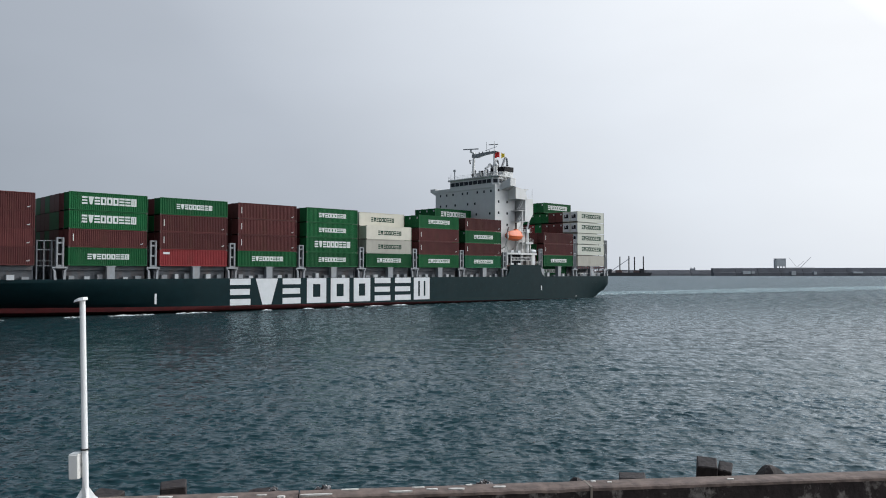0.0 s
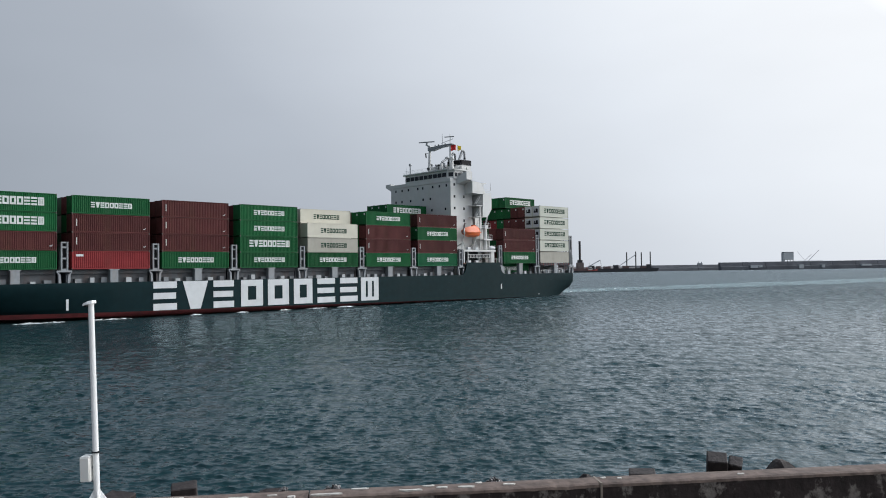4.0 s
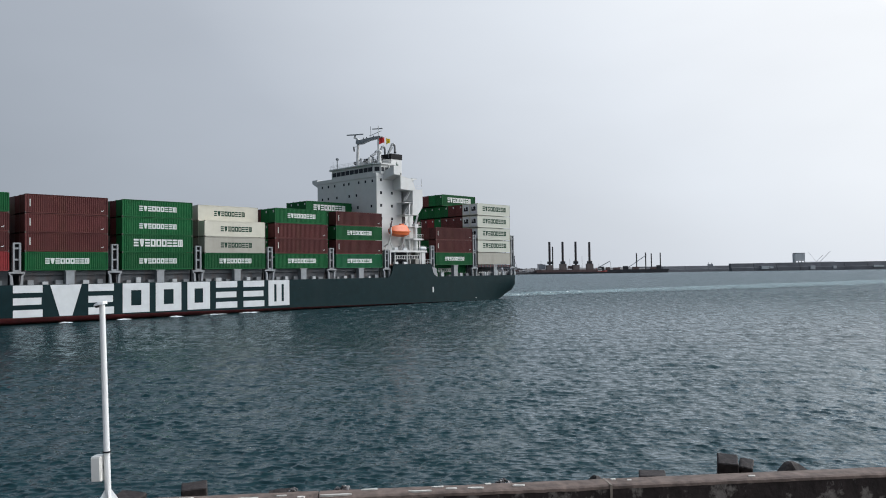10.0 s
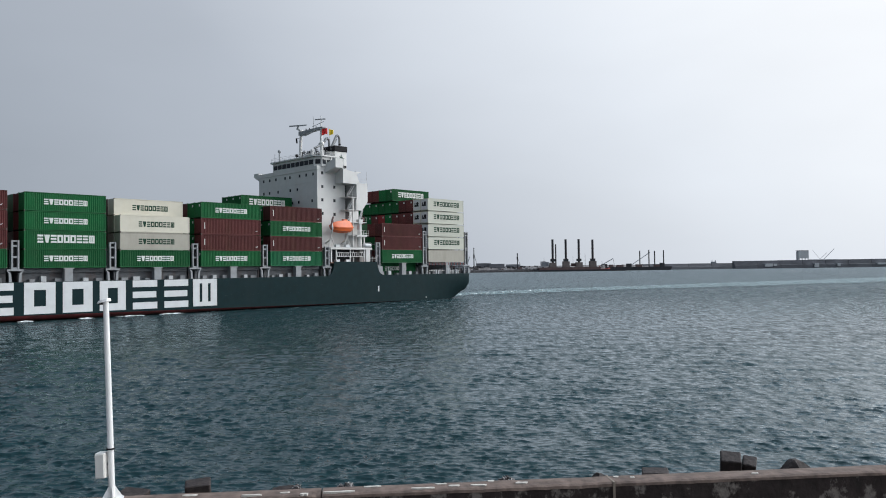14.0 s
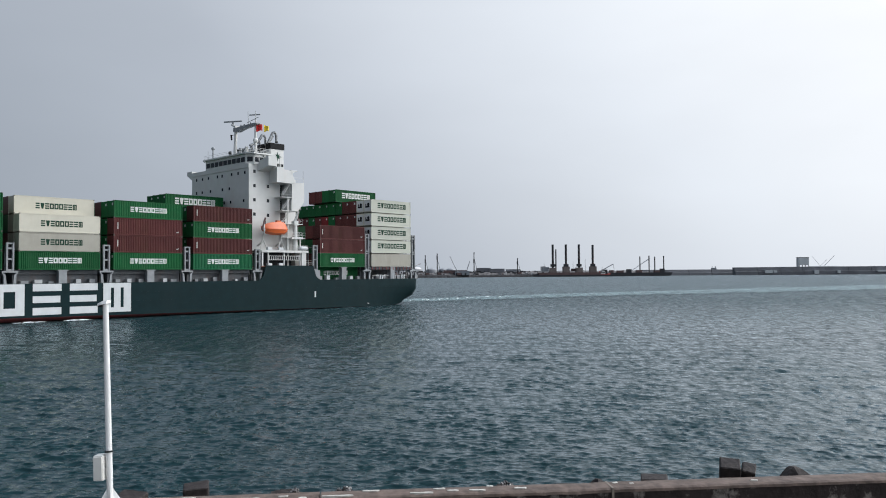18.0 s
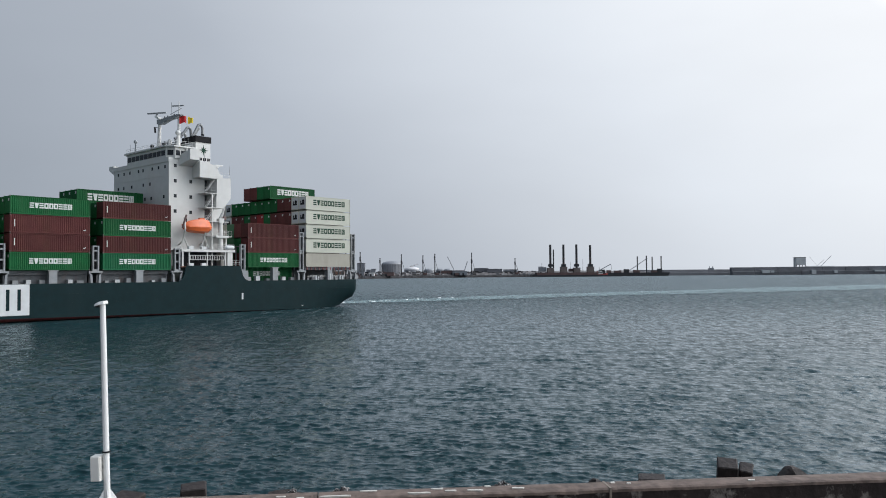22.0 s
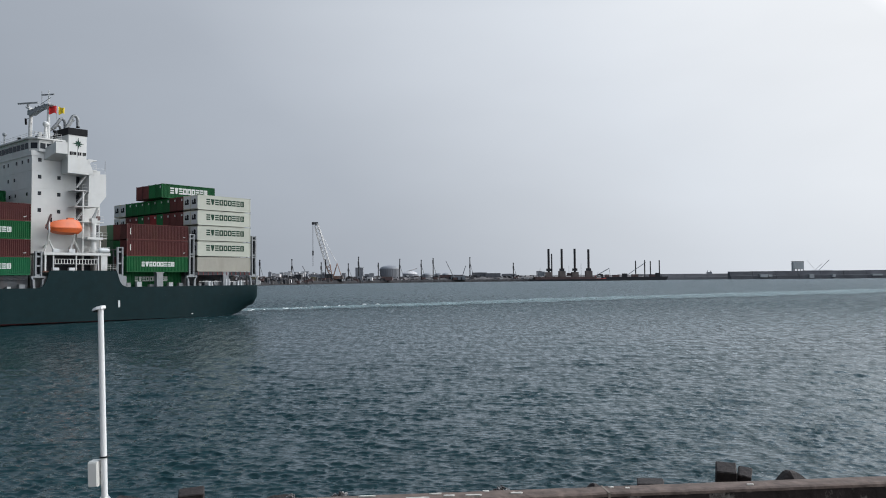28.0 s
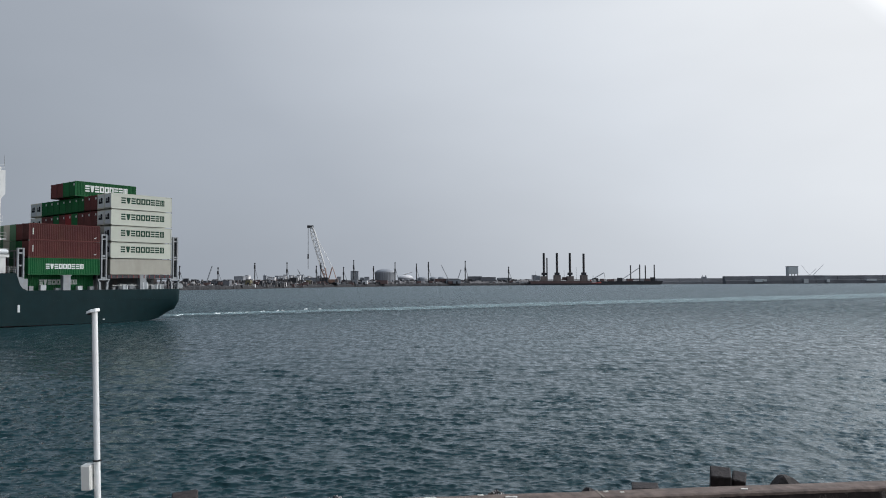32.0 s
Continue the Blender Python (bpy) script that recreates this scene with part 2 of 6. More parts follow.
RUST, DIRT = (0.16, 0.07, 0.035), (0.10, 0.095, 0.085)
M = {
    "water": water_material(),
    "wake": foam_material("wake_foam", 0.32, 0.76, 0.22, 0.52, (0.46, 0.63, 0.64)),
    "spray": foam_material("spray_foam", 0.42, 0.60, 1.3, 0.95, (0.80, 0.83, 0.83)),
    "hull": material("hull_green_paint", (0.0036, 0.0175, 0.0205), 0.6, 0, 0.14, 0.9, (0.010, 0.022, 0.024), 0.5, 0.16, 0.01, 1.2, 5, 0.0, 0.13),
    "boot": material("boot_topping_red", (0.17, 0.030, 0.030), 0.6, 0, 0.2, 1.2, (0.05, 0.03, 0.03), 0.6, 0.4),
    "white": material("ship_white_paint", (0.575, 0.575, 0.56), 0.45, 0, 0.04, 0.8, (0.48, 0.44, 0.38), 0.35, 0.35, 0, 1, 6),
    "letter": material("white_marking_paint", (0.58, 0.595, 0.60), 0.5, 0, 0.05, 1.0, (0.45, 0.46, 0.46), 0.3, 0.3),
    "mark": material("weathered_white_lettering", (0.60, 0.63, 0.60), 0.55, 0, 0.06, 1.0, (0.30, 0.36, 0.31), 0.4, 0.6),
    "ink": material("dark_green_marking_paint", (0.012, 0.045, 0.028), 0.6, 0, 0.08, 1.0, spec=0.15),
    "deck": material("ship_deck_paint", (0.16, 0.07, 0.05), 0.7, 0, 0.15, 1.0, RUST, 0.4, 0.5),
    "grey": material("lashing_grey_paint", (0.24, 0.254, 0.265), 0.5, 0, 0.10, 1.2, RUST, 0.25, 0.8, 0, 1, 4),
    "coam": material("coaming_grey_paint", (0.105, 0.114, 0.124), 0.6, 0, 0.2, 0.9, RUST, 0.4, 0.6, 0, 1, 3),
    # dark tone puts the recesses' shade into paint; the cargo beam shares it
    "recess": material("recess_shade_and_beam_paint", (0.045, 0.05, 0.058), 0.6, 0, 0.15, 1.0, RUST, 0.3, 0.6, spec=0.2),
    "locker": material("pale_locker_paint", (0.46, 0.48, 0.49), 0.5, 0, 0.08, 1.5, RUST, 0.2, 0.8),
    "black": material("black_paint", (0.010, 0.010, 0.012), 0.6, 0, 0.1, 2, spec=0.15),
    "glass": material("dark_window_glass", (0.022, 0.026, 0.032), 0.12, 0, 0.02, 1, spec=0.2),
    "orange": material("lifeboat_orange", (0.62, 0.12, 0.025), 0.4, 0, 0.06, 1.2, (0.45, 0.10, 0.04), 0.4, 0.7),
    "c_green": material("container_green", (0.005, 0.088, 0.026), 0.6, 0, 0.12, 0.7, (0.032, 0.090, 0.042), 0.5, 0.35, 0, 1, 4, 0.18, 0.2),
    "c_teal": material("container_teal_green", (0.007, 0.110, 0.043), 0.6, 0, 0.10, 0.7, (0.04, 0.11, 0.07), 0.5, 0.35, 0, 1, 4, 0.10, 0.2),
    "c_maroon": material("container_maroon", (0.088, 0.024, 0.023), 0.6, 0, 0.14, 0.7, (0.085, 0.034, 0.022), 0.6, 0.35, 0, 1, 4, 0.22, 0.2),
    "c_red": material("container_red", (0.21, 0.026, 0.028), 0.6, 0, 0.10, 0.7, (0.16, 0.04, 0.034), 0.5, 0.35, 0, 1, 4, 0.08, 0.2),
    "c_cream": material("container_cream", (0.53, 0.505, 0.42), 0.5, 0, 0.05, 0.7, (0.42, 0.38, 0.29), 0.35, 0.35, 0, 1, 5, 0.08),
    "c_pale": material("container_pale_grey", (0.43, 0.44, 0.375), 0.5, 0, 0.05, 0.7, (0.38, 0.38, 0.32), 0.35, 0.35, 0, 1, 5, 0.06),
    "c_gray": material("container_weathered_grey", (0.31, 0.295, 0.25), 0.55, 0, 0.06, 0.7, (0.22, 0.20, 0.16), 0.45, 0.35, 0, 1, 5, 0.08),
    "cast": material("corner_casting_steel", (0.10, 0.09, 0.08), 0.6, 0.3, 0.15, 4),
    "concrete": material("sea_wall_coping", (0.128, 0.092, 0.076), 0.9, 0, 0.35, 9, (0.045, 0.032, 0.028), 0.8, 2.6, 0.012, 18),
    # face base far darker than the coping, with pale blotches
    "wallface": material("sea_wall_dark_face", (0.024, 0.018, 0.017), 0.9, 0, 0.35, 7, (0.17, 0.15, 0.135), 0.75, 5.0, 0.02, 14, 1.4, spec=0.2, edge=(0.52, 0.60)),
    "filler": material("pale_joint_filler", (0.20, 0.165, 0.135), 0.9, 0, 0.2, 9),
    # pale tone stands for sunlight on pieces of the wall's top edge
    "lit_edge": material("sunlit_edge_concrete", (0.55, 0.52, 0.47), 0.9, 0, 0.15, 12, (0.25, 0.22, 0.2), 0.5, 5, 0.01, 30),
    "armour": material("armour_block_concrete", (0.026, 0.020, 0.019), 0.75, 0, 0.35, 7, (0.06, 0.048, 0.042), 0.55, 3.2, 0.035, 11, spec=0.3),
    "rock": material("rubble_stone", (0.12, 0.11, 0.10), 0.9, 0, 0.25, 4, (0.04, 0.035, 0.03), 0.6, 1, 0.05, 5),
    "post": material("post_white_paint", (0.74, 0.74, 0.73), 0.4, 0, 0.04, 6, (0.45, 0.38, 0.30), 0.4, 3, 0, 1, 8),
    "box": material("box_grey_plastic", (0.62, 0.61, 0.58), 0.5, 0, 0.05, 8, (0.4, 0.36, 0.3), 0.4, 6, 0, 1, 3),
    "duct": material("sooty_grey_steel", (0.26, 0.27, 0.28), 0.5, 0.2, 0.15, 1.5, (0.08, 0.08, 0.08), 0.6, 0.8, 0, 1, 2),
    "steel": material("far_dark_steel", (0.026, 0.026, 0.030), 0.7, 0, 0.2, 0.2),
    "jack": material("jack_house_brown_grey_steel", (0.17, 0.135, 0.125), 0.8, 0, 0.25, 0.2, (0.05, 0.045, 0.045), 0.5, 0.12),
    "ochre": material("dull_yellow_cladding", (0.15, 0.13, 0.075), 0.8, 0, 0.12, 0.15),
    "rustred": material("far_red_steel", (0.13, 0.080, 0.075), 0.7, 0, 0.25, 0.2, (0.06, 0.04, 0.04), 0.5, 0.1),
    "farwall": material("breakwater_concrete", (0.145, 0.147, 0.16), 0.9, 0, 0.15, 0.08, (0.085, 0.087, 0.095), 0.6, 0.03, 0, 1, 0.5),
    "farlight": material("pale_concrete", (0.52, 0.53, 0.54), 0.85, 0, 0.1, 0.1, (0.22, 0.22, 0.22), 0.5, 0.05),
    "farland": material("far_land", (0.125, 0.115, 0.115), 0.95, 0, 0.25, 0.05, (0.05, 0.05, 0.05), 0.7, 0.02),
    "farrock": material("far_rock_revetment", (0.026, 0.025, 0.027), 0.95, 0, 0.4, 0.25, (0.07, 0.068, 0.066), 0.4, 0.15),
    "boat_red": material("boat_red_paint", (0.33, 0.045, 0.035), 0.5, 0, 0.1, 0.5, (0.12, 0.03, 0.03), 0.4, 0.3),
    "tank": material("tank_grey_paint", (0.23, 0.24, 0.26), 0.6, 0, 0.08, 0.1, (0.2, 0.2, 0.21), 0.4, 0.05, 0, 1, 4),
    # paler than cladding alone: distance haze is put into the colour
    "pale": material("haze_pale_cladding", (0.60, 0.585, 0.585), 0.7, 0, 0.1, 0.1),
    "flag_red": material("red_flag_cloth", (0.60, 0.03, 0.03), 0.8, 0, 0.06, 2),
    "flag_yellow": material("yellow_flag_cloth", (0.75, 0.55, 0.03), 0.8, 0, 0.06, 2),
    "crane": material("crane_white_paint", (0.55, 0.54, 0.53), 0.6, 0, 0.1, 0.3),
    "crane_red": material("crane_orange_paint", (0.26, 0.15, 0.11), 0.6, 0, 0.1, 0.3),
    "paving": material("quay_paving", (0.20, 0.19, 0.175), 0.9, 0, 0.15, 2, (0.10, 0.09, 0.08), 0.5, 0.4),
}


def heap_material():
    """Small wet stones, each of its own shade."""
    m = material("wet_gravel", (0.1, 0.1, 0.1), 0.35, bump=0.004, bump_scale=60)
    nt = m.node_tree
    g = nt.nodes.new("ShaderNodeNewGeometry")
    r = nt.nodes.new("ShaderNodeValToRGB")
    e = r.color_ramp.elements
    e[0].position, e[0].color = 0.0, (0.02, 0.018, 0.018, 1)
    e[1].position, e[1].color = 1.0, (0.50, 0.47, 0.45, 1)
    k = e.new(0.7)
    k.color = (0.07, 0.06, 0.058, 1)
    nt.links.new(g.outputs["Random Per Island"], r.inputs[0])
    nt.links.new(r.outputs[0], nt.nodes["Principled BSDF"].inputs["Base Color"])
    return m


M["heap"] = heap_material()


# ---- mesh helpers ----
class Solid:
    """Vertices and faces of one mesh."""

    def __init__(self):
        self.v, self.f, self.s = [], [], []

    def face(self, idx, smooth=False):
        self.f.append(tuple(idx))
        self.s.append(smooth)

    def box(self, x0, x1, y0, y1, z0, z1, m=None):
        k = len(self.v)
        pts = [Vector((x, y, z)) for z in (z0, z1) for y in (y0, y1) for x in (x0, x1)]
        self.v += [m @ p for p in pts] if m else pts
        for q in ((0, 2, 3, 1), (4, 5, 7, 6), (0, 1, 5, 4), (2, 6, 7, 3), (0, 4, 6, 2), (1, 3, 7, 5)):
            self.face([k + i for i in q])
        return self

    def loft(self, rings, caps=True, smooth=False, closed=True):
        k, n = len(self.v), len(rings[0])
        for r in rings:
            self.v += [Vector(p) for p in r]
        for a in range(len(rings) - 1):
            for i in range(n if closed else n - 1):
                j = (i + 1) % n
                self.face((k + a * n + i, k + a * n + j, k + (a + 1) * n + j, k + (a + 1) * n + i), smooth)
        if caps and closed:
            self.face([k + i for i in reversed(range(n))])
            self.face([k + (len(rings) - 1) * n + i for i in range(n)])
        return self

    def rod(self, p0, p1, r0, r1=None, n=8, smooth=True):
        p0, p1 = Vector(p0), Vector(p1)
        r1 = r0 if r1 is None else r1
        q = (p1 - p0).to_track_quat("Z", "Y")
        rings = []
        for p, r in ((p0, r0), (p1, r1)):
            rings.append([p + q @ Vector((r * math.cos(2 * math.pi * i / n), r * math.sin(2 * math.pi * i / n), 0)) for i in range(n)])
        return self.loft(rings, True, smooth and n > 4)

    def beam(self, p0, p1, w=0.1):
        return self.rod(p0, p1, w * 0.707, n=4, smooth=False)

    def tube(self, pts, r, n=8):
        for a, b in zip(pts, pts[1:]):
            self.rod(a, b, r, n=n)
        return self

    def prism(self, outline, y0, y1, plane="xz"):
        """An outline in x and z (or x and y) drawn out along the third axis."""
        if plane == "xz":
            rings = [[(x, y, z) for x, z in outline] for y in (y0, y1)]
        elif plane == "yz":
            rings = [[(x, y, z) for y, z in outline] for x in (y0, y1)]
        else:
            rings = [[(x, y, z) for x, y in outline] for z in (y0, y1)]
        return self.loft(rings)

    def dome(self, c, r, h, n=16, rows=5, base=0.0):
        rings = [[(c[0] + r * math.cos(2 * math.pi * i / n), c[1] + r * math.sin(2 * math.pi * i / n), c[2]) for i in range(n)]] if base else []
        for a in range(rows + 1):
            u = a / rows * math.pi / 2 * 0.97
            rings.append([(c[0] + r * math.cos(u) * math.cos(2 * math.pi * i / n), c[1] + r * math.cos(u) * math.sin(2 * math.pi * i / n), c[2] + base + h * math.sin(u)) for i in range(n)])
        return self.loft(rings, True, True)

    def ball(self, c, r, n=10, rows=6):
        rings = []
        for a in range(rows + 1):
            u = (a / rows - 0.5) * math.pi * 0.96
            rings.append([(c[0] + r * math.cos(u) * math.cos(2 * math.pi * i / n), c[1] + r * math.cos(u) * math.sin(2 * math.pi * i / n), c[2] + r * math.sin(u)) for i in range(n)])
        return self.loft(rings, True, True)

    def mesh(self, name, mat):
        me = bpy.data.meshes.new(name)
        me.from_pydata([tuple(p) for p in self.v], [], self.f)
        me.polygons.foreach_set("use_smooth", self.s)
        bm = bmesh.new()
        bm.from_mesh(me)
        bmesh.ops.recalc_face_normals(bm, faces=bm.faces)
        bm.to_mesh(me)
        bm.free()
        me.materials.append(mat)
        if any(self.s):
            me.set_sharp_from_angle(angle=radians(38))
        return me


def bevelled(solid, width, segments=2):
    bm = bmesh.new()
    vs = [bm.verts.new(p) for p in solid.v]
    for f in solid.f:
        bm.faces.new([vs[i] for i in f])
    bmesh.ops.recalc_face_normals(bm, faces=bm.faces)
    bmesh.ops.bevel(bm, geom=[e for e in bm.edges if e.is_manifold and e.calc_face_angle(0) > 0.6], offset=width, segments=segments, profile=0.7, affect="EDGES")
    return bm


def part(name, shape, mat, parent, label="", at=None):
    """One mesh object under a thing or a part; shape: a Solid, a bmesh or a mesh that is shared."""
    if isinstance(shape, Solid):
        shape = shape.mesh(name, mat)
    elif isinstance(shape, bmesh.types.BMesh):
        bm, shape = shape, bpy.data.meshes.new(name)
        bm.to_mesh(shape)
        bm.free()
        shape.materials.append(mat)
    ob = new(name, shape)
    ob.parent = parent
    if at is not None:
        ob.matrix_basis = at
    if label:
        ob["label"] = label
    return ob


def thing(name, label, category, group="", kind="", at=None):
    ob = new(name)
    if at is not None:
        ob.matrix_basis = at
    return tagged(ob, label, category, group, kind)


# ---- sea ----
def wave_field(x, y, step):
    """Wind sea: many short trochoidal waves round one wind direction; those too fine for the grid fade out."""
    rng = np.random.RandomState(7)
    dx, dy, dz = np.zeros_like(x), np.zeros_like(x), np.zeros_like(x)
    # gusts: patches of rougher and calmer water
    gust = 1 + 0.20 * np.sin(x * 0.071 + 1.3 * np.sin(y * 0.043)) * np.sin(y * 0.087 + 0.9 * np.sin(x * 0.037) + 1.0)
    gust += 0.30 * np.sin(x * 0.62 + 1.7 * np.sin(y * 0.21 + x * 0.05)) * np.sin(y * 0.33 + 1.4 * np.sin(x * 0.27) + 2.0)
    count = 150
    for i in range(count):
        length = 0.22 * (4.5 / 0.22) ** ((i + rng.rand()) / count)
        spread = 13 + 20 * min(0.7 / length, 1.0)
        a = radians(262 + rng.normal(0, spread))
        k = 2 * math.pi / length
        steep = 0.043 * min((length / 0.40) ** 0.4, 1.0) * min((0.55 / length) ** 1.0, 1.0)
        amp = steep / k
        fade = np.clip((length / step - 1.5) / 1.4, 0, 1).astype(np.float32)
        ph = (k * (x * math.cos(a) + y * math.sin(a)) + rng.rand() * 6.28).astype(np.float32)
        c, s = np.cos(ph) * fade, np.sin(ph) * fade
        dz += amp * s
        # peaked crests that lean forward
        dx += amp * math.cos(a) * (0.58 * c + 0.62 * s)
        dy += amp * math.sin(a) * (0.58 * c + 0.62 * s)
    return dx * gust, dy * gust, dz * gust


def build_water():
    # rows thin out with the square of the distance, so that the near waves are the finest
    near = 9700.0 / np.linspace(560, 25, 930)
    ys = np.concatenate([near, near[-1] * (6000.0 / near[-1]) ** (np.arange(1, 41) / 40)])
    core = np.linspace(-1, 1, 980)
    wing = 1 + 7 * (np.arange(1, 13) / 12) ** 2
    u = np.concatenate([-wing[::-1], core, wing])
    rows, cols = len(ys), len(u)
    Y = np.repeat(ys[:, None], cols, 1)
    X = u[None, :] * (Y * 0.63 + 15)
    step = np.maximum(np.gradient(ys)[:, None], np.gradient(u)[None, :] * (Y * 0.63 + 15))
    Y = Y + 0.0985 * X * np.clip((42 - Y) / 30, 0, 1)
    dx, dy, dz = wave_field(X, Y, step)
    co = np.stack([X + dx, Y + dy, dz], -1).reshape(-1, 3)
    i = (np.arange(rows - 1)[:, None] * cols + np.arange(cols - 1)[None, :]).ravel()
    quads = np.stack([i, i + 1, i + cols + 1, i + cols], 1)
    me = bpy.data.meshes.new("water")
    me.vertices.add(len(co))
    me.vertices.foreach_set("co", co.astype(np.float32).ravel())
    me.loops.add(quads.size)
    me.loops.foreach_set("vertex_index", quads.astype(np.int32).ravel())
    me.polygons.add(len(quads))
    me.polygons.foreach_set("loop_start", np.arange(0, quads.size, 4, dtype=np.int32))
    me.polygons.foreach_set("use_smooth", np.ones(len(quads), bool))
    me.update(calc_edges=True)
    me.materials.append(M["water"])
    return tagged(new("water", me), "grey-green choppy harbour water with small wind waves", "water", kind="structure")


water = build_water()


def strip(name, pts, mat, label, z=-0.14, seed=3):
    """A flat froth trail along a line of (x, y, half width)."""
    rng = random.Random(seed)
    s = Solid()
    line = []
    for (xa, ya, wa), (xb, yb, wb) in zip(pts, pts[1:]):
        for k in range(14):
            f = k / 14
            line.append((xa + (xb - xa) * f, ya + (yb - ya) * f, wa + (wb - wa) * f))
    left, right = [], []
    for i, (x, y, w) in enumerate(line):
        x2, y2, _ = line[min(i + 1, len(line) - 1)]
        x1, y1, _ = line[max(i - 1, 0)]
        d = Vector((x2 - x1, y2 - y1, 0)).normalized()
        nrm = Vector((-d.y, d.x, 0))
        left.append(Vector((x, y, z)) + nrm * w * rng.uniform(0.7, 1.15))
        right.append(Vector((x, y, z)) - nrm * w * rng.uniform(0.7, 1.15))
    k = len(line)
    s.v = left + right
    for i in range(k - 1):
        s.face((i, i + 1, k + i + 1, k + i), True)
    ob = new(name, s.mesh(name, mat))
    return tagged(ob, label, "foam", kind="stuff")


strip("wake_foam", [(-92, 138, 3.6), (-61, 157, 4.6), (-42, 170, 5.6), (-20, 184, 7.2), (5, 201, 9.5), (36, 226, 13), (94, 258, 18), (150, 294, 21), (330, 380, 34), (760, 540, 52)], M["wake"],
      "pale smooth froth trail left on the water by the ship")


# ---- foreground: sea wall, quay, armour blocks ----
WALL_A, WALL_D = Vector((-0.60, 8.12, 0)), Vector((1, 0.0985, 0)).normalized()
WALL_N = Vector((-WALL_D.y, WALL_D.x, 0))
WALL_M = Matrix(((WALL_D.x, WALL_N.x, 0, WALL_A.x), (WALL_D.y, WALL_N.y, 0, WALL_A.y), (0, 0, 1, 0), (0, 0, 0, 1)))
WALL_TOP = 4.35


def build_sea_wall():
    """Parapet of cast lengths with a worn, chipped top edge."""
    rng = random.Random(11)
    root = thing("wall_sea", "weathered dark-stained concrete sea wall with a chipped top", "sea wall", kind="structure", at=WALL_M)
    x = -57.0
    lengths = [4.0] * 10 + [4.2, 4.0, 4.1, 4.0, 3.05, 4.1, 3.9, 4.2, 4.0, 4.0] + [4.0] * 10
    for length in lengths:
        face, cap = Solid(), Solid()
        n, pf, pc = 90, [], []
        for i in range(n + 1):
            px = x + 0.006 + (length - 0.012) * i / n
            rough = 1.0 if px < 2.2 else 0.5
            wear = 0.5 + 0.5 * noise.noise(Vector((px * 2.3, 3.1, 0))) + 0.3 * noise.noise(Vector((px * 9.0, 7.7, 0)))
            nick = max(wear - 0.55, 0) ** 1.5 * 0.11 * rough
            top_n = WALL_TOP - 0.010 * wear * rough - nick * 0.6 - rng.uniform(0, 0.003)
            inset = 0.012 * wear * rough + nick
            pf.append([(px, -0.255 + inset * 0.3, 2.2), (px, -0.255 + inset * 0.5, top_n - 0.045), (px, -0.01, top_n - 0.045), (px, -0.01, 2.2)])
            top_f = WALL_TOP + (0.006 * noise.noise(Vector((px * 3.1, 11.0, 0))) - 0.003) * rough
            pc.append([(px, -0.262 + inset * 0.5, top_n - 0.042), (px, -0.262 + inset, top_n - 0.014), (px, -0.235 + inset, top_n), (px, -0.12, WALL_TOP + 0.004 * noise.noise(Vector((px * 4.0, 19.0, 0)))),
                       (px, -0.02, top_f), (px, 0.0, top_f - 0.02), (px, 0.0, WALL_TOP - 0.07)])
        w = part("wall_length", face.loft(pf, True, False), M["wallface"], root, "dark concrete face with pale blotches")
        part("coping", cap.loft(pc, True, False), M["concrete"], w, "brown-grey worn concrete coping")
        x += length
    part("joint_filler", Solid().box(2.338, 2.362, -0.266, 0.002, 2.2, WALL_TOP + 0.002), M["filler"], root, "pale mortar in the joint")
    # pale strips put sunlit pieces of the broken top edge into colour
    for x0, x1, y in ((-0.68, -0.36, -0.21), (-0.27, -0.09, -0.07), (0.22, 0.46, -0.20), (0.47, 0.60, -0.08), (0.61, 0.73, -0.16), (0.84, 1.01, -0.175), (1.04, 1.11, -0.05), (1.32, 1.45, -0.15), (-0.91, -0.83, -0.235),
                      (2.40, 2.46, -0.075), (2.57, 2.62, -0.125), (3.91, 3.99, -0.165), (-1.5, -1.3, -0.2), (-2.1, -1.95, -0.12), (-1.12, -1.02, -0.16)):
        ln = x1 - x0
        w = rng.uniform(0.022, 0.034)
        s = Solid()
        rings = []
        for f, k in ((0, 0.35), (0.25, 1.0), (0.55, 0.8), (0.85, 1.05), (1, 0.3)):
            yy = y + rng.uniform(-0.006, 0.006)
            rings.append([(x0 + ln * f, yy - w * k * 0.5, WALL_TOP - 0.03), (x0 + ln * f, yy + w * k * 0.5, WALL_TOP - 0.03), (x0 + ln * f, yy + w * k * 0.5, WALL_TOP + 0.010), (x0 + ln * f, yy - w * k * 0.5, WALL_TOP + 0.007)])
        part("sunlit_strip", s.loft(rings), M["lit_edge"], root, "pale strip painted as a sunlit edge piece")
    return root


build_sea_wall()


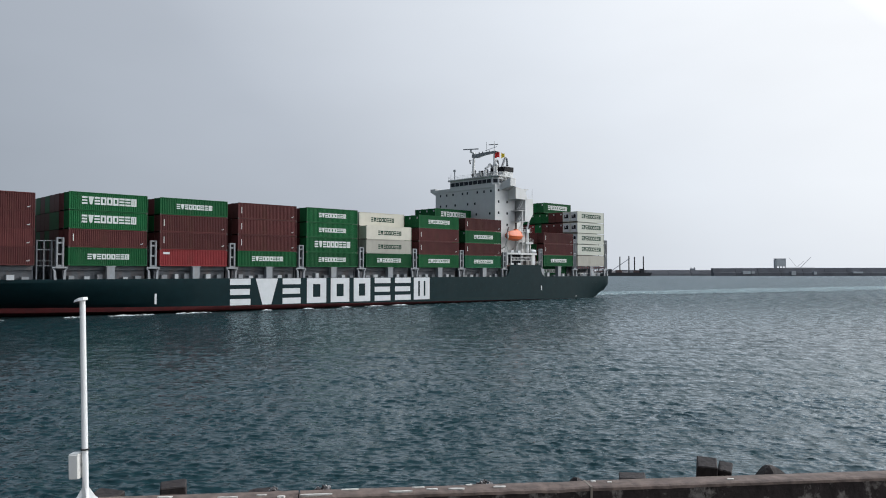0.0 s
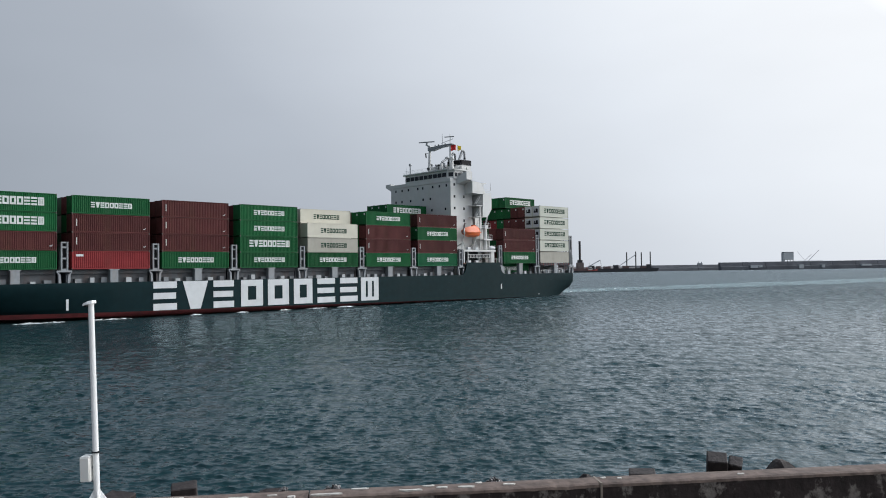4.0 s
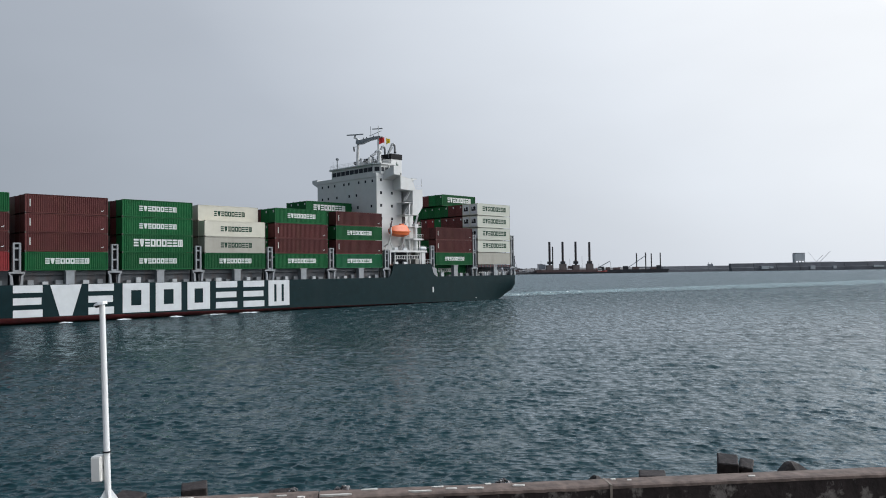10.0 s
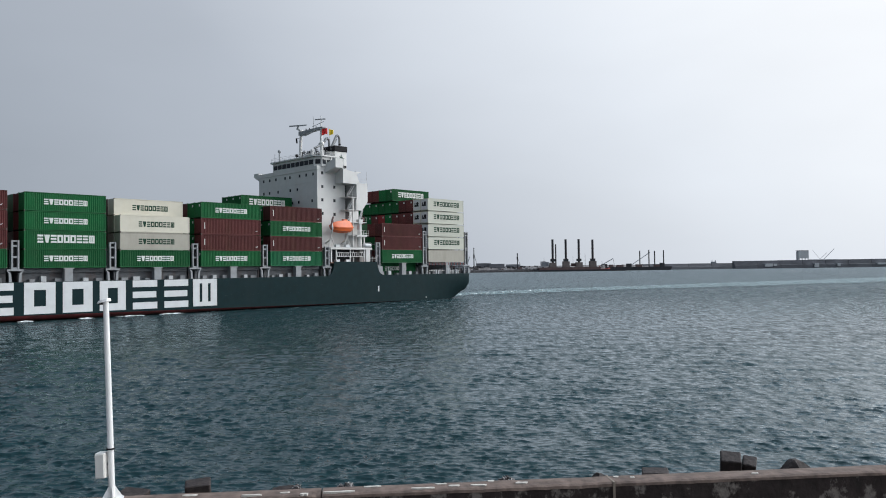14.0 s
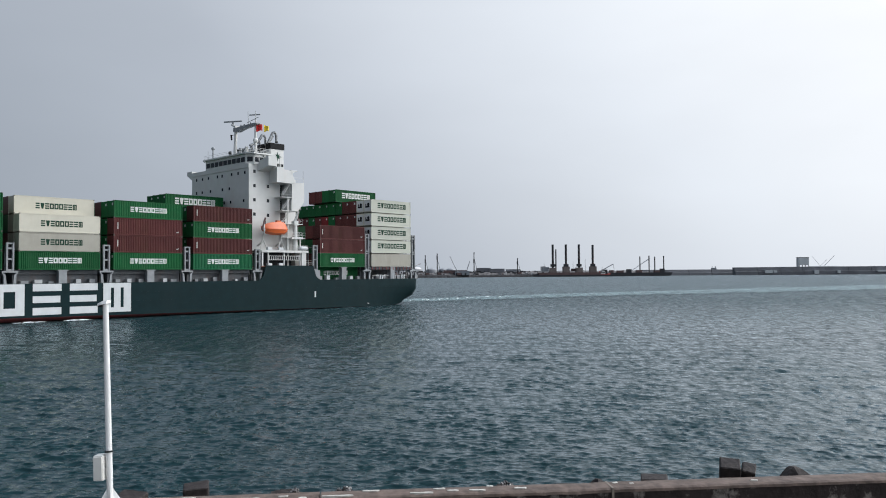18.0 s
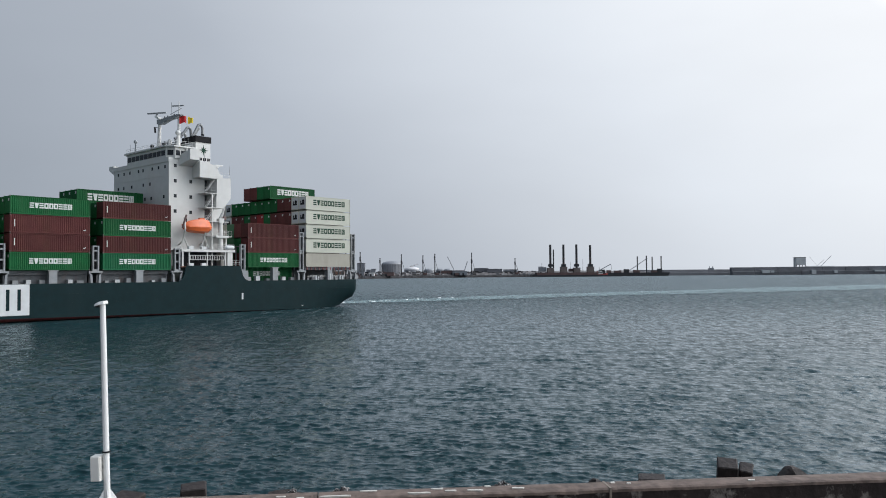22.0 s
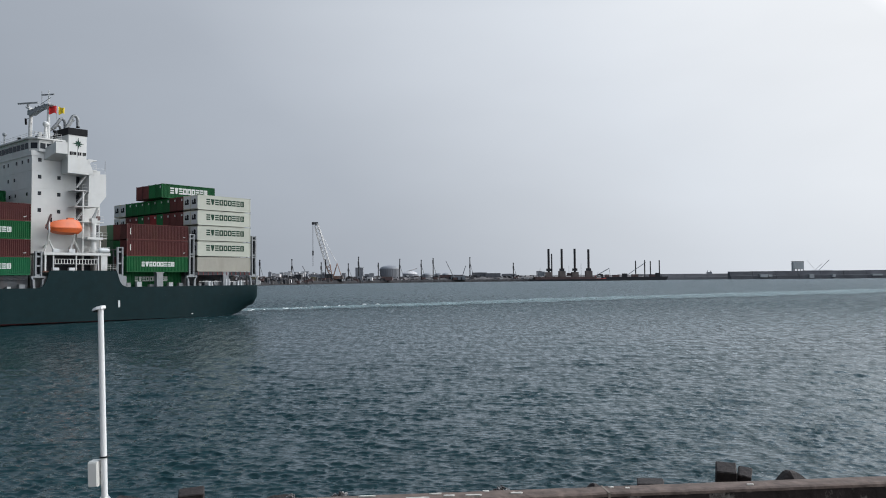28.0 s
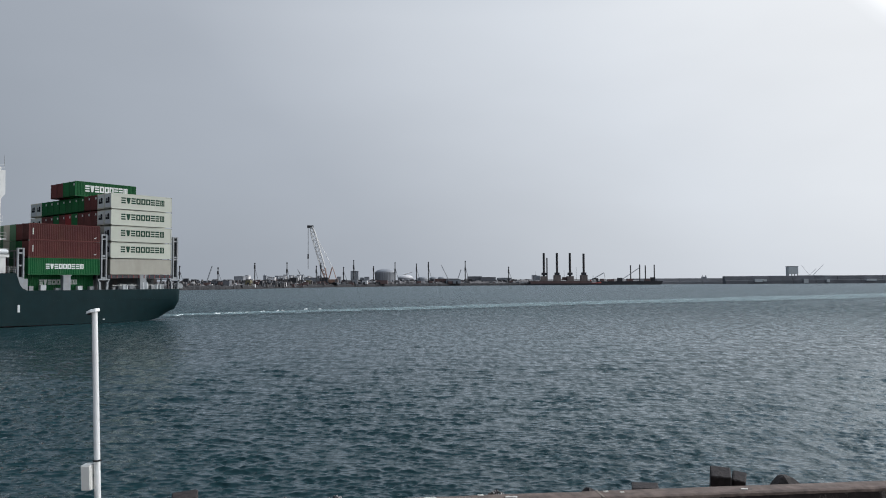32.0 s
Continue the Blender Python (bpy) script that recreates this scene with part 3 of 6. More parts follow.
def build_ground():
    """Quay behind the wall, and the armour slope in front of it, down under the water."""
    s = Solid()
    s.box(-180, 180, -180, -0.27, 1.0, 3.1)
    g = new("ground", s.mesh("ground", M["paving"]))
    g.matrix_basis = WALL_M
    tagged(g, "grey paved quay behind the sea wall", "ground", kind="structure")
    s = Solid()
    rng = random.Random(5)
    nx, ny = 260, 12
    rows = []
    for j in range(ny):
        f = j / (ny - 1)
        rows.append([(-180 + 360 * i / (nx - 1), -0.02 + 13.5 * f, 2.2 - 0.9 * min(f / 0.68, 1) - 3.4 * max(f - 0.68, 0) / 0.32 + (rng.uniform(-0.22, 0.22) if 0 < j else 0)) for i in range(nx)])
    s.loft(rows, False, False, closed=False)
    r = new("armour_slope", s.mesh("armour_slope", M["rock"]))
    r.matrix_basis = WALL_M
    tagged(r, "dark rubble slope at the foot of the sea wall", "rubble", kind="structure")


build_ground()


def armour_mesh():
    """Four-legged concrete armour unit."""
    s = Solid()
    dirs = [Vector((0, 0, 1))] + [Vector((math.cos(a) * 0.943, math.sin(a) * 0.943, -0.333)) for a in (0.3, 2.394, 4.489)]
    for d in dirs:
        q = d.to_track_quat("Z", "Y")
        rings = []
        for t, r in ((0.0, 0.46), (0.55, 0.40), (1.0, 0.315), (1.06, 0.285), (1.075, 0.22)):
            rings.append([d * t * 1.05 + q @ Vector((r * math.cos(2 * math.pi * i / 18), r * math.sin(2 * math.pi * i / 18), 0)) for i in range(18)])
        s.loft(rings, True, True)
    return s.mesh("armour_block", M["armour"])


ARMOUR = armour_mesh()


def rock_mesh(seed, flat=0.6):
    """Broken angular stone."""
    rng = random.Random(seed)
    bm = bmesh.new()
    bmesh.ops.create_icosphere(bm, subdivisions=3, radius=0.62)
    cuts = []
    for i in range(11):
        d = Vector((rng.gauss(0, 1), rng.gauss(0, 1), rng.gauss(0, 0.8))).normalized()
        cuts.append((d, rng.uniform(0.26, 0.44)))
    for v in bm.verts:
        p = v.co.copy()
        for d, c in cuts:
            k = p.dot(d) - c
            if k > 0:
                p -= d * k
        p += v.co.normalized() * noise.noise(v.co * 6 + Vector((seed, 0, 0))) * 0.05
        v.co = Vector((p.x, p.y, p.z * flat))
    me = bpy.data.meshes.new("rock")
    bm.to_mesh(me)
    bm.free()
    me.materials.append(M["armour"])
    return me


def build_armour_blocks():
    """Places are given by bearing and fall from the eye; the highest point of each ends there."""
    spots = [(0.30, -0.285, 18.0, 4, 3, 10), (0.40, -0.290, 17.4, 8, 14, 60), (0.20, -0.290, 17.0, 62, 8, 20), (0.50, -0.285, 17.6, 38, 24, 75), (-0.30, -0.300, 16.5, 70, 0, 10), (-0.15, -0.300, 16.6, 60, 10, 50), (0.02, -0.300, 16.3, 66, 5, 80)]
    for b, e, d, rx, ry, rz in spots:
        m = pose(0, 0, 0, rx, ry, rz)
        top = max((m @ v.co).z for v in ARMOUR.vertices)
        ob = new("armour_block", ARMOUR)
        ob.matrix_basis = Matrix.Translation((b * d, d, EYE + e * d - top)) @ m
        tagged(ob, "weathered four-legged concrete armour block before the sea wall", "armour block", "armour blocks along the sea wall")
    # squared blocks: bearing, fall, distance, half width, half depth, tilt
    for b, e, d, hw, hd, rx, ry, rz in ((0.3705, -0.2488, 17.0, 0.215, 0.22, 19, 1, -17), (0.3950, -0.2545, 17.15, 0.150, 0.20, 19, 8, -20), (0.2715, -0.2660, 17.2, 0.29, 0.24, 2, -2, -12),
                                        (-0.3235, -0.2735, 16.4, 0.265, 0.24, 4, -2, 16), (-0.410, -0.2860, 16.2, 0.30, 0.28, 6, 3, -10)):
        s = Solid().box(-hw, hw, -hd, hd, -1.3, 0.0)
        bm = bevelled(s, 0.055, 3)
        for v in bm.verts:
            v.co += v.normal * 0.022 * noise.noise(v.co * 7 + Vector((b * 90, 0, 0)))
        ob = part("stone_block", bm, M["armour"], None)
        ob.matrix_basis = Matrix.Translation((b * d, d, EYE + e * d)) @ pose(0, 0, 0, rx, ry, rz)
        tagged(ob, "dark weathered squared concrete block before the sea wall", "concrete block", "squared blocks along the sea wall")
    # peaked stone with sloping sides
    d = 17.4
    rings = []
    for z, x0, x1, y in ((-1.3, -0.52, 0.62, 0.5), (-0.32, -0.34, 0.44, 0.34), (-0.17, -0.25, 0.31, 0.25), (-0.04, -0.16, 0.14, 0.16), (0.0, -0.10, 0.05, 0.10)):
        rings.append([(x0, -y * 0.7, z), ((x0 + x1) / 2 - 0.05, -y, z + 0.02), (x1, -y * 0.5, z), (x1 * 0.9, y, z), (x0 * 0.8, y * 0.8, z)])
    ob = new("rubble_stone", Solid().loft(rings).mesh("rubble_stone", M["armour"]))
    ob.matrix_basis = Matrix.Translation((0.4545 * d, d, EYE - 0.2545 * d))
    tagged(ob, "dark peaked armour stone before the sea wall", "stone", "stones along the sea wall")
    # angular rubble that shows over the wall, resting on the slope and on other stones
    for i, (b, e, d, w, h) in enumerate(((0.300, -0.2690, 17.2, 0.50, 0.6), (0.195, -0.2688, 16.9, 0.46, 0.5), (-0.205, -0.2800, 16.4, 0.62, 0.8), (-0.131, -0.2810, 16.5, 0.5, 0.85), (0.003, -0.2780, 16.4, 0.55, 0.7), (0.079, -0.2775, 16.6, 0.5, 0.8), (0.165, -0.2745, 16.6, 0.62, 0.7), (0.49, -0.270, 17.3, 0.4, 0.7),
                                       (0.21, -0.283, 16.4, 0.7, 0.8), (-0.26, -0.290, 16.3, 0.7, 0.8))):
        me = rock_mesh(i + 3, 1.0)
        top = max(v.co.z for v in me.vertices) * h
        ob = new("rubble_stone", me)
        ob.matrix_basis = Matrix.Translation((b * d, d, EYE + e * d - top)) @ pose(0, 0, 0, 0, 0, 40 * i) @ Matrix.Diagonal((w * 1.15, w * 1.15, h, 1))
        tagged(ob, "dark broken armour stone before the sea wall", "stone", "stones along the sea wall")
    # small stones heaped on the rubble
    rng = random.Random(41)
    for b, e, d, hw in ((-0.131, -0.2772, 16.5, 0.27), (0.079, -0.2722, 16.6, 0.26), (-0.195, -0.2800, 16.4, 0.16)):
        s = Solid()
        for i in range(150):
            x, y = rng.uniform(-1, 1), rng.uniform(-1, 0.6)
            top = 0.26 * (1 - x * x) * (1 - 0.5 * y * y) * rng.uniform(0.55, 1.0) - 0.24
            r = rng.uniform(0.022, 0.048)
            q = pose(x * hw, y * 0.25, top, rng.uniform(0, 90), rng.uniform(0, 90), rng.uniform(0, 90))
            ring = [q @ Vector((r * math.cos(k) * rng.uniform(0.7, 1.2), r * math.sin(k) * rng.uniform(0.7, 1.2), -r * 0.3)) for k in (0, 1.26, 2.5, 3.8, 5.0)]
            s.loft([ring, [q @ (q.inverted() @ p * 0.6 + Vector((0, 0, r * 0.8))) for p in ring]])
        ob = new("gravel_heap", s.mesh("gravel_heap", M["heap"]))
        ob.matrix_basis = Matrix.Translation((b * d, d, EYE + e * d))
        tagged(ob, "small heap of wet broken stones on the rubble", "gravel", kind="stuff")


build_armour_blocks()


def build_post():
    """White steel post on the wall, with a small flat lamp head and a grey box low down."""
    y = 7.74
    root = thing("lamp_post", "slim white steel post with small flat head on sea wall", "post", at=Matrix.Translation((-0.4345 * y, y, WALL_TOP - 0.005)) @ pose(0, 0, 0, 0, -1.75, 0))
    part("shaft", Solid().rod((0, 0, 0.02), (0, 0, 1.985), 0.0305, 0.027, 16), M["post"], root)
    part("collar", Solid().rod((0, 0, 0.498), (0, 0, 0.512), 0.041, 0.041, 16), M["black"], root, "thin dark band")
    fl = Solid()
    fl.rod((0, 0, 0), (0, 0, 0.012), 0.11, 0.11, 16)
    part("base_plate", fl, M["post"], root)
    for i in range(4):
        a = i * math.pi / 2 + 0.5
        s = Solid()
        c, d = math.cos(a), math.sin(a)
        s.loft([[(c * 0.03 - d * w, d * 0.03 + c * w, 0.012), (c * 0.10 - d * w, d * 0.10 + c * w, 0.012), (c * 0.03 - d * w, d * 0.03 + c * w, 0.13)] for w in (-0.005, 0.005)])
        part("gusset", s, M["post"], root)
    head = Solid()
    rings = []
    for t, hw, z0, z1 in ((-0.080, 0.02, 1.966, 1.980), (-0.065, 0.045, 1.968, 1.992), (-0.02, 0.060, 1.980, 2.012), (0.03, 0.055, 1.985, 2.020), (0.046, 0.02, 1.990, 2.008)):
        rings.append([(t, -hw, z0), (t, hw, z0), (t, hw * 0.8, z1), (t, -hw * 0.8, z1)])
    head.loft(rings)
    h = part("head", bevelled(head, 0.006), M["post"], root, "small flat white lamp head")
    part("lens", Solid().box(-0.06, -0.034, -0.03, 0.03, 1.955, 1.972), M["black"], h)
    bx = part("junction_box", bevelled(Solid().box(-0.132, -0.036, -0.07, 0.05, 0.225, 0.475), 0.012), M["box"], root, "small grey plastic junction box")
    part("lid", bevelled(Solid().box(-0.127, -0.041, -0.082, -0.068, 0.235, 0.465), 0.006), M["box"], bx)
    part("bracket", Solid().box(-0.05, 0.02, -0.012, 0.012, 0.34, 0.37), M["grey"], root)


build_post()

# ---- far shore ----
SHORE = [(-0.60, 560), (-0.34, 690), (-0.255, 760), (-0.16, 930), (-0.05, 1090), (0.05, 1160), (0.20, 1230), (0.38, 1270), (0.60, 1270), (1.0, 1270)]


def depth(b):
    for (b0, d0), (b1, d1) in zip(SHORE, SHORE[1:]):
        if b <= b1:
            return d0 + (d1 - d0) * (b - b0) / (b1 - b0)
    return SHORE[-1][1]


def far(b, e, back=0):
    """The place on the shore at bearing b (x over y) that shows e above eye level (z over y)."""
    d = depth(b) + back
    return Vector((b * d, d, EYE + e * d))


def far_m(b, back=0, z=0.0):
    p = far(b, 0, back)
    return Matrix.Translation((p.x, p.y, z))


def build_shore():
    s = Solid()
    rings = []
    rng = random.Random(3)
    for i in range(150):
        b = -0.60 + (0.27 + 0.60) * i / 149
        d = depth(b)
        h = 5.2 + rng.uniform(-0.4, 0.6) + (1.6 if b > -0.1 else 0)
        rings.append([(b * d, d, -2), (b * (d + 3), d + 3, h * 0.45), (b * (d + 9), d + 9, h * 0.5 + rng.uniform(-0.3, 0.4)), (b * (d + 14), d + 14, h * 0.8 + rng.uniform(-0.3, 0.4)), (b * (d + 60), d + 60, h + rng.uniform(0, 0.8)), (b * (d + 240), d + 240, h + 2.2 + rng.uniform(-0.6, 0.6)), (b * (d + 900), d + 900, h + 3.0), (b * (d + 900), d + 900, -2)])
    s.loft(rings, True, False)
    tagged(new("ground_far_shore", s.mesh("ground_far_shore", M["farland"])), "low grey reclaimed land on the far side of the harbour", "shore", kind="structure")


build_shore()


def build_revetment():
    """Dark rock facing at the waterline of the far shore."""
    rng = random.Random(31)
    rings = []
    for i in range(420):
        b = -0.60 + 0.87 * i / 419
        d = depth(b) - 2.5
        h = 3.4 + rng.uniform(-0.5, 0.6)
        rings.append([(b * d, d + rng.uniform(-1, 1), -1.5), (b * (d + 3), d + 2.5 + rng.uniform(-0.6, 0.6), h * 0.6), (b * (d + 5), d + 5, h), (b * (d + 9), d + 9, h * 0.9)])
    tagged(new("rock_revetment", Solid().loft(rings, False, False, closed=False).mesh("rock_revetment", M["farrock"])), "dark rock facing along the far shore", "revetment", kind="structure")


build_revetment()


def build_breakwater():
    root = thing("breakwater", "long low grey concrete breakwater across the harbour mouth", "breakwater", kind="structure")
    b = 0.262
    rng = random.Random(4)
    i = 0
    while b < 1.35:
        nb = b + 0.030
        low = b < 0.379
        d0, d1 = depth(b), depth(nb)
        back = 40 if low else 0
        s = Solid()
        top = 9.5 + rng.uniform(-0.15, 0.15) if low else 12.6 + 1.0 * min((b - 0.38) / 0.3, 1) + rng.uniform(-0.1, 0.1)
        p0, p1 = (b * (d0 + back) + 0.3, d0 + back), (nb * (d1 + back) - 0.3, d1 + back)
        s.loft([[(p[0], p[1], -2), (p[0], p[1], top * 0.42), (p[0], p[1] + 4, top * 0.45), (p[0], p[1] + 5, top), (p[0], p[1] + 14, top), (p[0], p[1] + 14, -2)] for p in (p0, p1)])
        part("caisson", s, M["farwall"], root)
        b = nb
        i += 1
    for b0, b1, z0, z1, mt in ((0.4205, 0.4305, 2.5, 7.6, "farlight"), (0.485, 0.491, 0.8, 7.4, "farlight"), (0.515, 0.519, 2, 6.8, "farlight"), (0.568, 0.581, 4, 6.8, "farlight"), (0.432, 0.436, 3.5, 7, "farlight")):
        d = depth(b0)
        part("pale_block", Solid().box(b0 * d, b1 * d, d - 2.0, d + 5.1, z0, z1), M[mt], root)
    return root


build_breakwater()


def build_signal_house():
    b0, b1 = 0.4645, 0.4785
    d = depth(b0)
    w = (b1 - b0) * d
    root = thing("breakwater_building", "boxy grey building on legs standing on the breakwater", "building", at=far_m(b0, 6))
    part("wall", Solid().box(1.6, w, 0, 8, 15.5, 28.3), M["farlight"], root)
    part("side_wing", Solid().box(0, 1.6, 0.5, 7, 12.9, 27.2), M["farlight"], root)
    part("roof", Solid().box(-0.3, w + 0.3, -0.4, 8.4, 28.3, 28.9), M["farwall"], root)
    for i in range(4):
        part("leg", Solid().box(2 + i * (w - 3) / 3, 2.9 + i * (w - 3) / 3, 1, 2, 12.5, 15.5), M["farwall"], root)
    # boom and jib beside it
    cr = thing("harbour_crane", "thin slanting crane booms beside the breakwater building", "crane", at=far_m(0.49, 6))
    part("boom", Solid().beam((10, 0, 13.5), (28, 0, 31.0), 0.5), M["tank"], cr)
    part("boom", Solid().beam((4, 1, 13.5), (16, 1, 24.5), 0.4), M["tank"], cr)
    part("stay", Solid().beam((-9, 0, 30), (4, 0, 14.0), 0.3), M["tank"], cr)
    part("base", Solid().box(-14, 34, -1.5, 2, 12.4, 13.7), M["pale"], cr)
    hut = thing("light_hut", "small pale hut with a short mast on the breakwater", "hut", at=far_m(0.355, 45))
    part("wall", Solid().box(-5, 3, 0, 4, 9.0, 12.2), M["tank"], hut)
    part("mast", Solid().rod((-4, 1, 12), (-4, 1, 15), 0.5, 0.4, 6), M["tank"], hut)
    part("mast", Solid().rod((1.5, 1, 12), (1.5, 1, 14.5), 0.8, 0.8, 6), M["tank"], hut)


build_signal_house()


def build_jackup():
    """Jack-up working barge with four tall legs."""
    root = thing("jackup_barge", "dark red jack-up work barge with four tall black legs", "barge", at=far_m(0.143, -16))
    d = depth(0.143)
    s = Solid()
    s.prism([(-20, -1.5), (70, -1.5), (75, 6.0), (-22, 6.0)], -6, 18)
    part("hull", s, M["rustred"], root)
    part("skirt", Solid().box(-30, 110, -8, -4, -1.5, 2.2), M["steel"], root)
    for i, b in enumerate((0.1432, 0.1602, 0.1770, 0.1948)):
        x = b * d - 0.143 * d
        g = part("leg", Solid().rod((x, 0, -3), (x, 0, 49.5 - (i == 3) * 1.0), 1.75, 1.75, 10), M["steel"], root)
        for z in (19.5, 27, 34.5):
            part("leg_band", Solid().rod((x, 0, z), (x, 0, z + 0.9), 2.0, 2.0, 10), M["rustred"], g)
        part("jack_house", Solid().box(x - 5.0, x + 5.0, -5, 6, 6.0, 13.5 + (i % 2) * 1.5), M["jack"], root)
        part("jack_frame", Solid().box(x - 3.4, x + 3.4, -3.5, 4, 15, 19), M["steel"], root)
    part("thin_leg", Solid().rod((5.5, 3, 4), (5.5, 3, 42), 1.0, 1.0, 8), M["steel"], root)
    part("cabin", Solid().box(-16, -6, 0, 10, 7.5, 14.5), M["tank"], root)
    part("cabin", Solid().box(30, 42, 2, 12, 7.5, 12), M["rustred"], root)
    for x, z in ((51, 27), (-13, 21), (32, 23)):
        part("aerial", Solid().rod((x, 2, 7), (x, 2, z), 0.25, 0.15, 5), M["steel"], root)
    # piling barge with four thin spuds and a slanting jib
    pb = thing("piling_barge", "low dark barge with four thin spuds and a slanting jib", "barge", at=far_m(0.2565, -14))
    d = depth(0.2565)
    part("hull", Solid().prism([(-62, -1.5), (48, -1.5), (52, 5.2), (-66, 5.2)], -5, 14), M["steel"], pb)
    for b, z in ((0.2572, 31), (0.2690, 32), (0.2764, 30.5), (0.2880, 31.5)):
        part("spud", Solid().rod((b * d - 0.2565 * d, 0, -3), (b * d - 0.2565 * d, 0, z), 0.95, 0.95, 8), M["steel"], pb)
    for dy in (-0.8, 0.8):
        part("jib", Solid().beam((-16, dy, 6), (17, dy, 28), 0.55), M["tank"], pb)
    part("jib", Solid().beam((-64, 0, 7), (-42, 0, 19), 0.9), M["tank"], pb)
    part("jib_stay", Solid().beam((-42, 0, 19), (-40, 0, 6), 0.3), M["steel"], pb)
    for x, w, h in ((-60, 8, 5), (-48, 6, 4), (-36, 10, 3.4), (-20, 7, 5.4), (-5, 9, 4), (34, 6, 6), (24, 8, 3)):
        part("deck_house", Solid().box(x, x + w, -2, 6, 5.2, 5.2 + h), M["steel" if h > 4.5 else "rustred"], pb)


build_jackup()


def build_work_boat():
    """Small tug lying off the barges."""
    root = thing("work_boat", "small red work boat with a white wheelhouse beside the barges", "boat", at=far_m(0.2085, -20))
    rings = []
    for x, hw, zt in ((-11, 2.4, 3.4), (-8, 3.0, 3.0), (2, 3.2, 3.0), (8, 2.2, 3.6), (12, 0.3, 4.6)):
        rings.append([(x, -hw, zt), (x, -hw * 0.8, -1.0), (x, hw * 0.8, -1.0), (x, hw, zt)])
    part("hull", Solid().loft(rings), M["boat_red"], root)
    part("wheelhouse", bevelled(Solid().box(-3, 3.5, -2, 2, 3.0, 6.6), 0.2), M["white"], root)
    part("window_band", Solid().box(-2.6, 3.1, -2.06, -1.95, 5.1, 6.1), M["glass"], root)
    part("upper_bridge", bevelled(Solid().box(-1, 2.5, -1.6, 1.6, 6.6, 8.4), 0.2), M["white"], root)
    part("funnel", Solid().rod((-5, 0, 3), (-5, 0, 7.6), 0.9, 0.8, 8), M["boat_red"], root)
    part("mast", Solid().rod((-1, 0, 8.4), (-1, 0, 14.5), 0.3, 0.2, 6), M["steel"], root)


build_work_boat()


def build_pile_drivers():
    """Dark leads of piling rigs standing along the far quay."""
    spots = [(-0.3328, 0.0217), (-0.2828, 0.0193), (-0.2350, 0.0250), (-0.1930, 0.0255), (-0.1547, 0.0209), (-0.1488, 0.0246), (-0.1192, 0.0193), (-0.1059, 0.0281), (-0.0800, 0.0200), (-0.0519, 0.0249),
             (-0.0238, 0.0232), (-0.0082, 0.0253), (0.0400, 0.0264), (0.0969, 0.0185)]
    for i, (b, e) in enumerate(spots):
        d = depth(b) + 12
        h = EYE + (e) * d
        root = thing("pile_driver", "slim dark piling rig mast on the far quay", "piling rig", "piling rigs on the far quay", at=far_m(b, 12, 3.2))
        h -= 3.2
        k = d / 1000
        part("lead", Solid().rod((0, 0, 0), (0, 0, h), 0.72 * k, 0.55 * k, 6), M["steel"], root)
        part("hammer", Solid().box(-0.95 * k, 0.75 * k, -1.0, 1.0, h * (0.52 + 0.1 * (i % 3)), h * (0.70 + 0.1 * (i % 3))), M["steel"], root)
        part("head", Solid().box(-0.7 * k, 0.8 * k, -0.7, 0.7, h - 1.5, h), M["steel"], root)
        part("stay", Solid().beam((0.4, 0, h * 0.72), (4.2 * k + 1.5, 0, 1), 0.32 * k), M["steel"], root)
        part("cab", Solid().box(0.5, 5.5 * k, -2, 2, 0.6, 3.8), M["rustred" if i % 3 else "farland"], root)
        part("track", Solid().box(-1, 6 * k, -2.4, 2.4, 0, 0.9), M["black"], root)


build_pile_drivers()


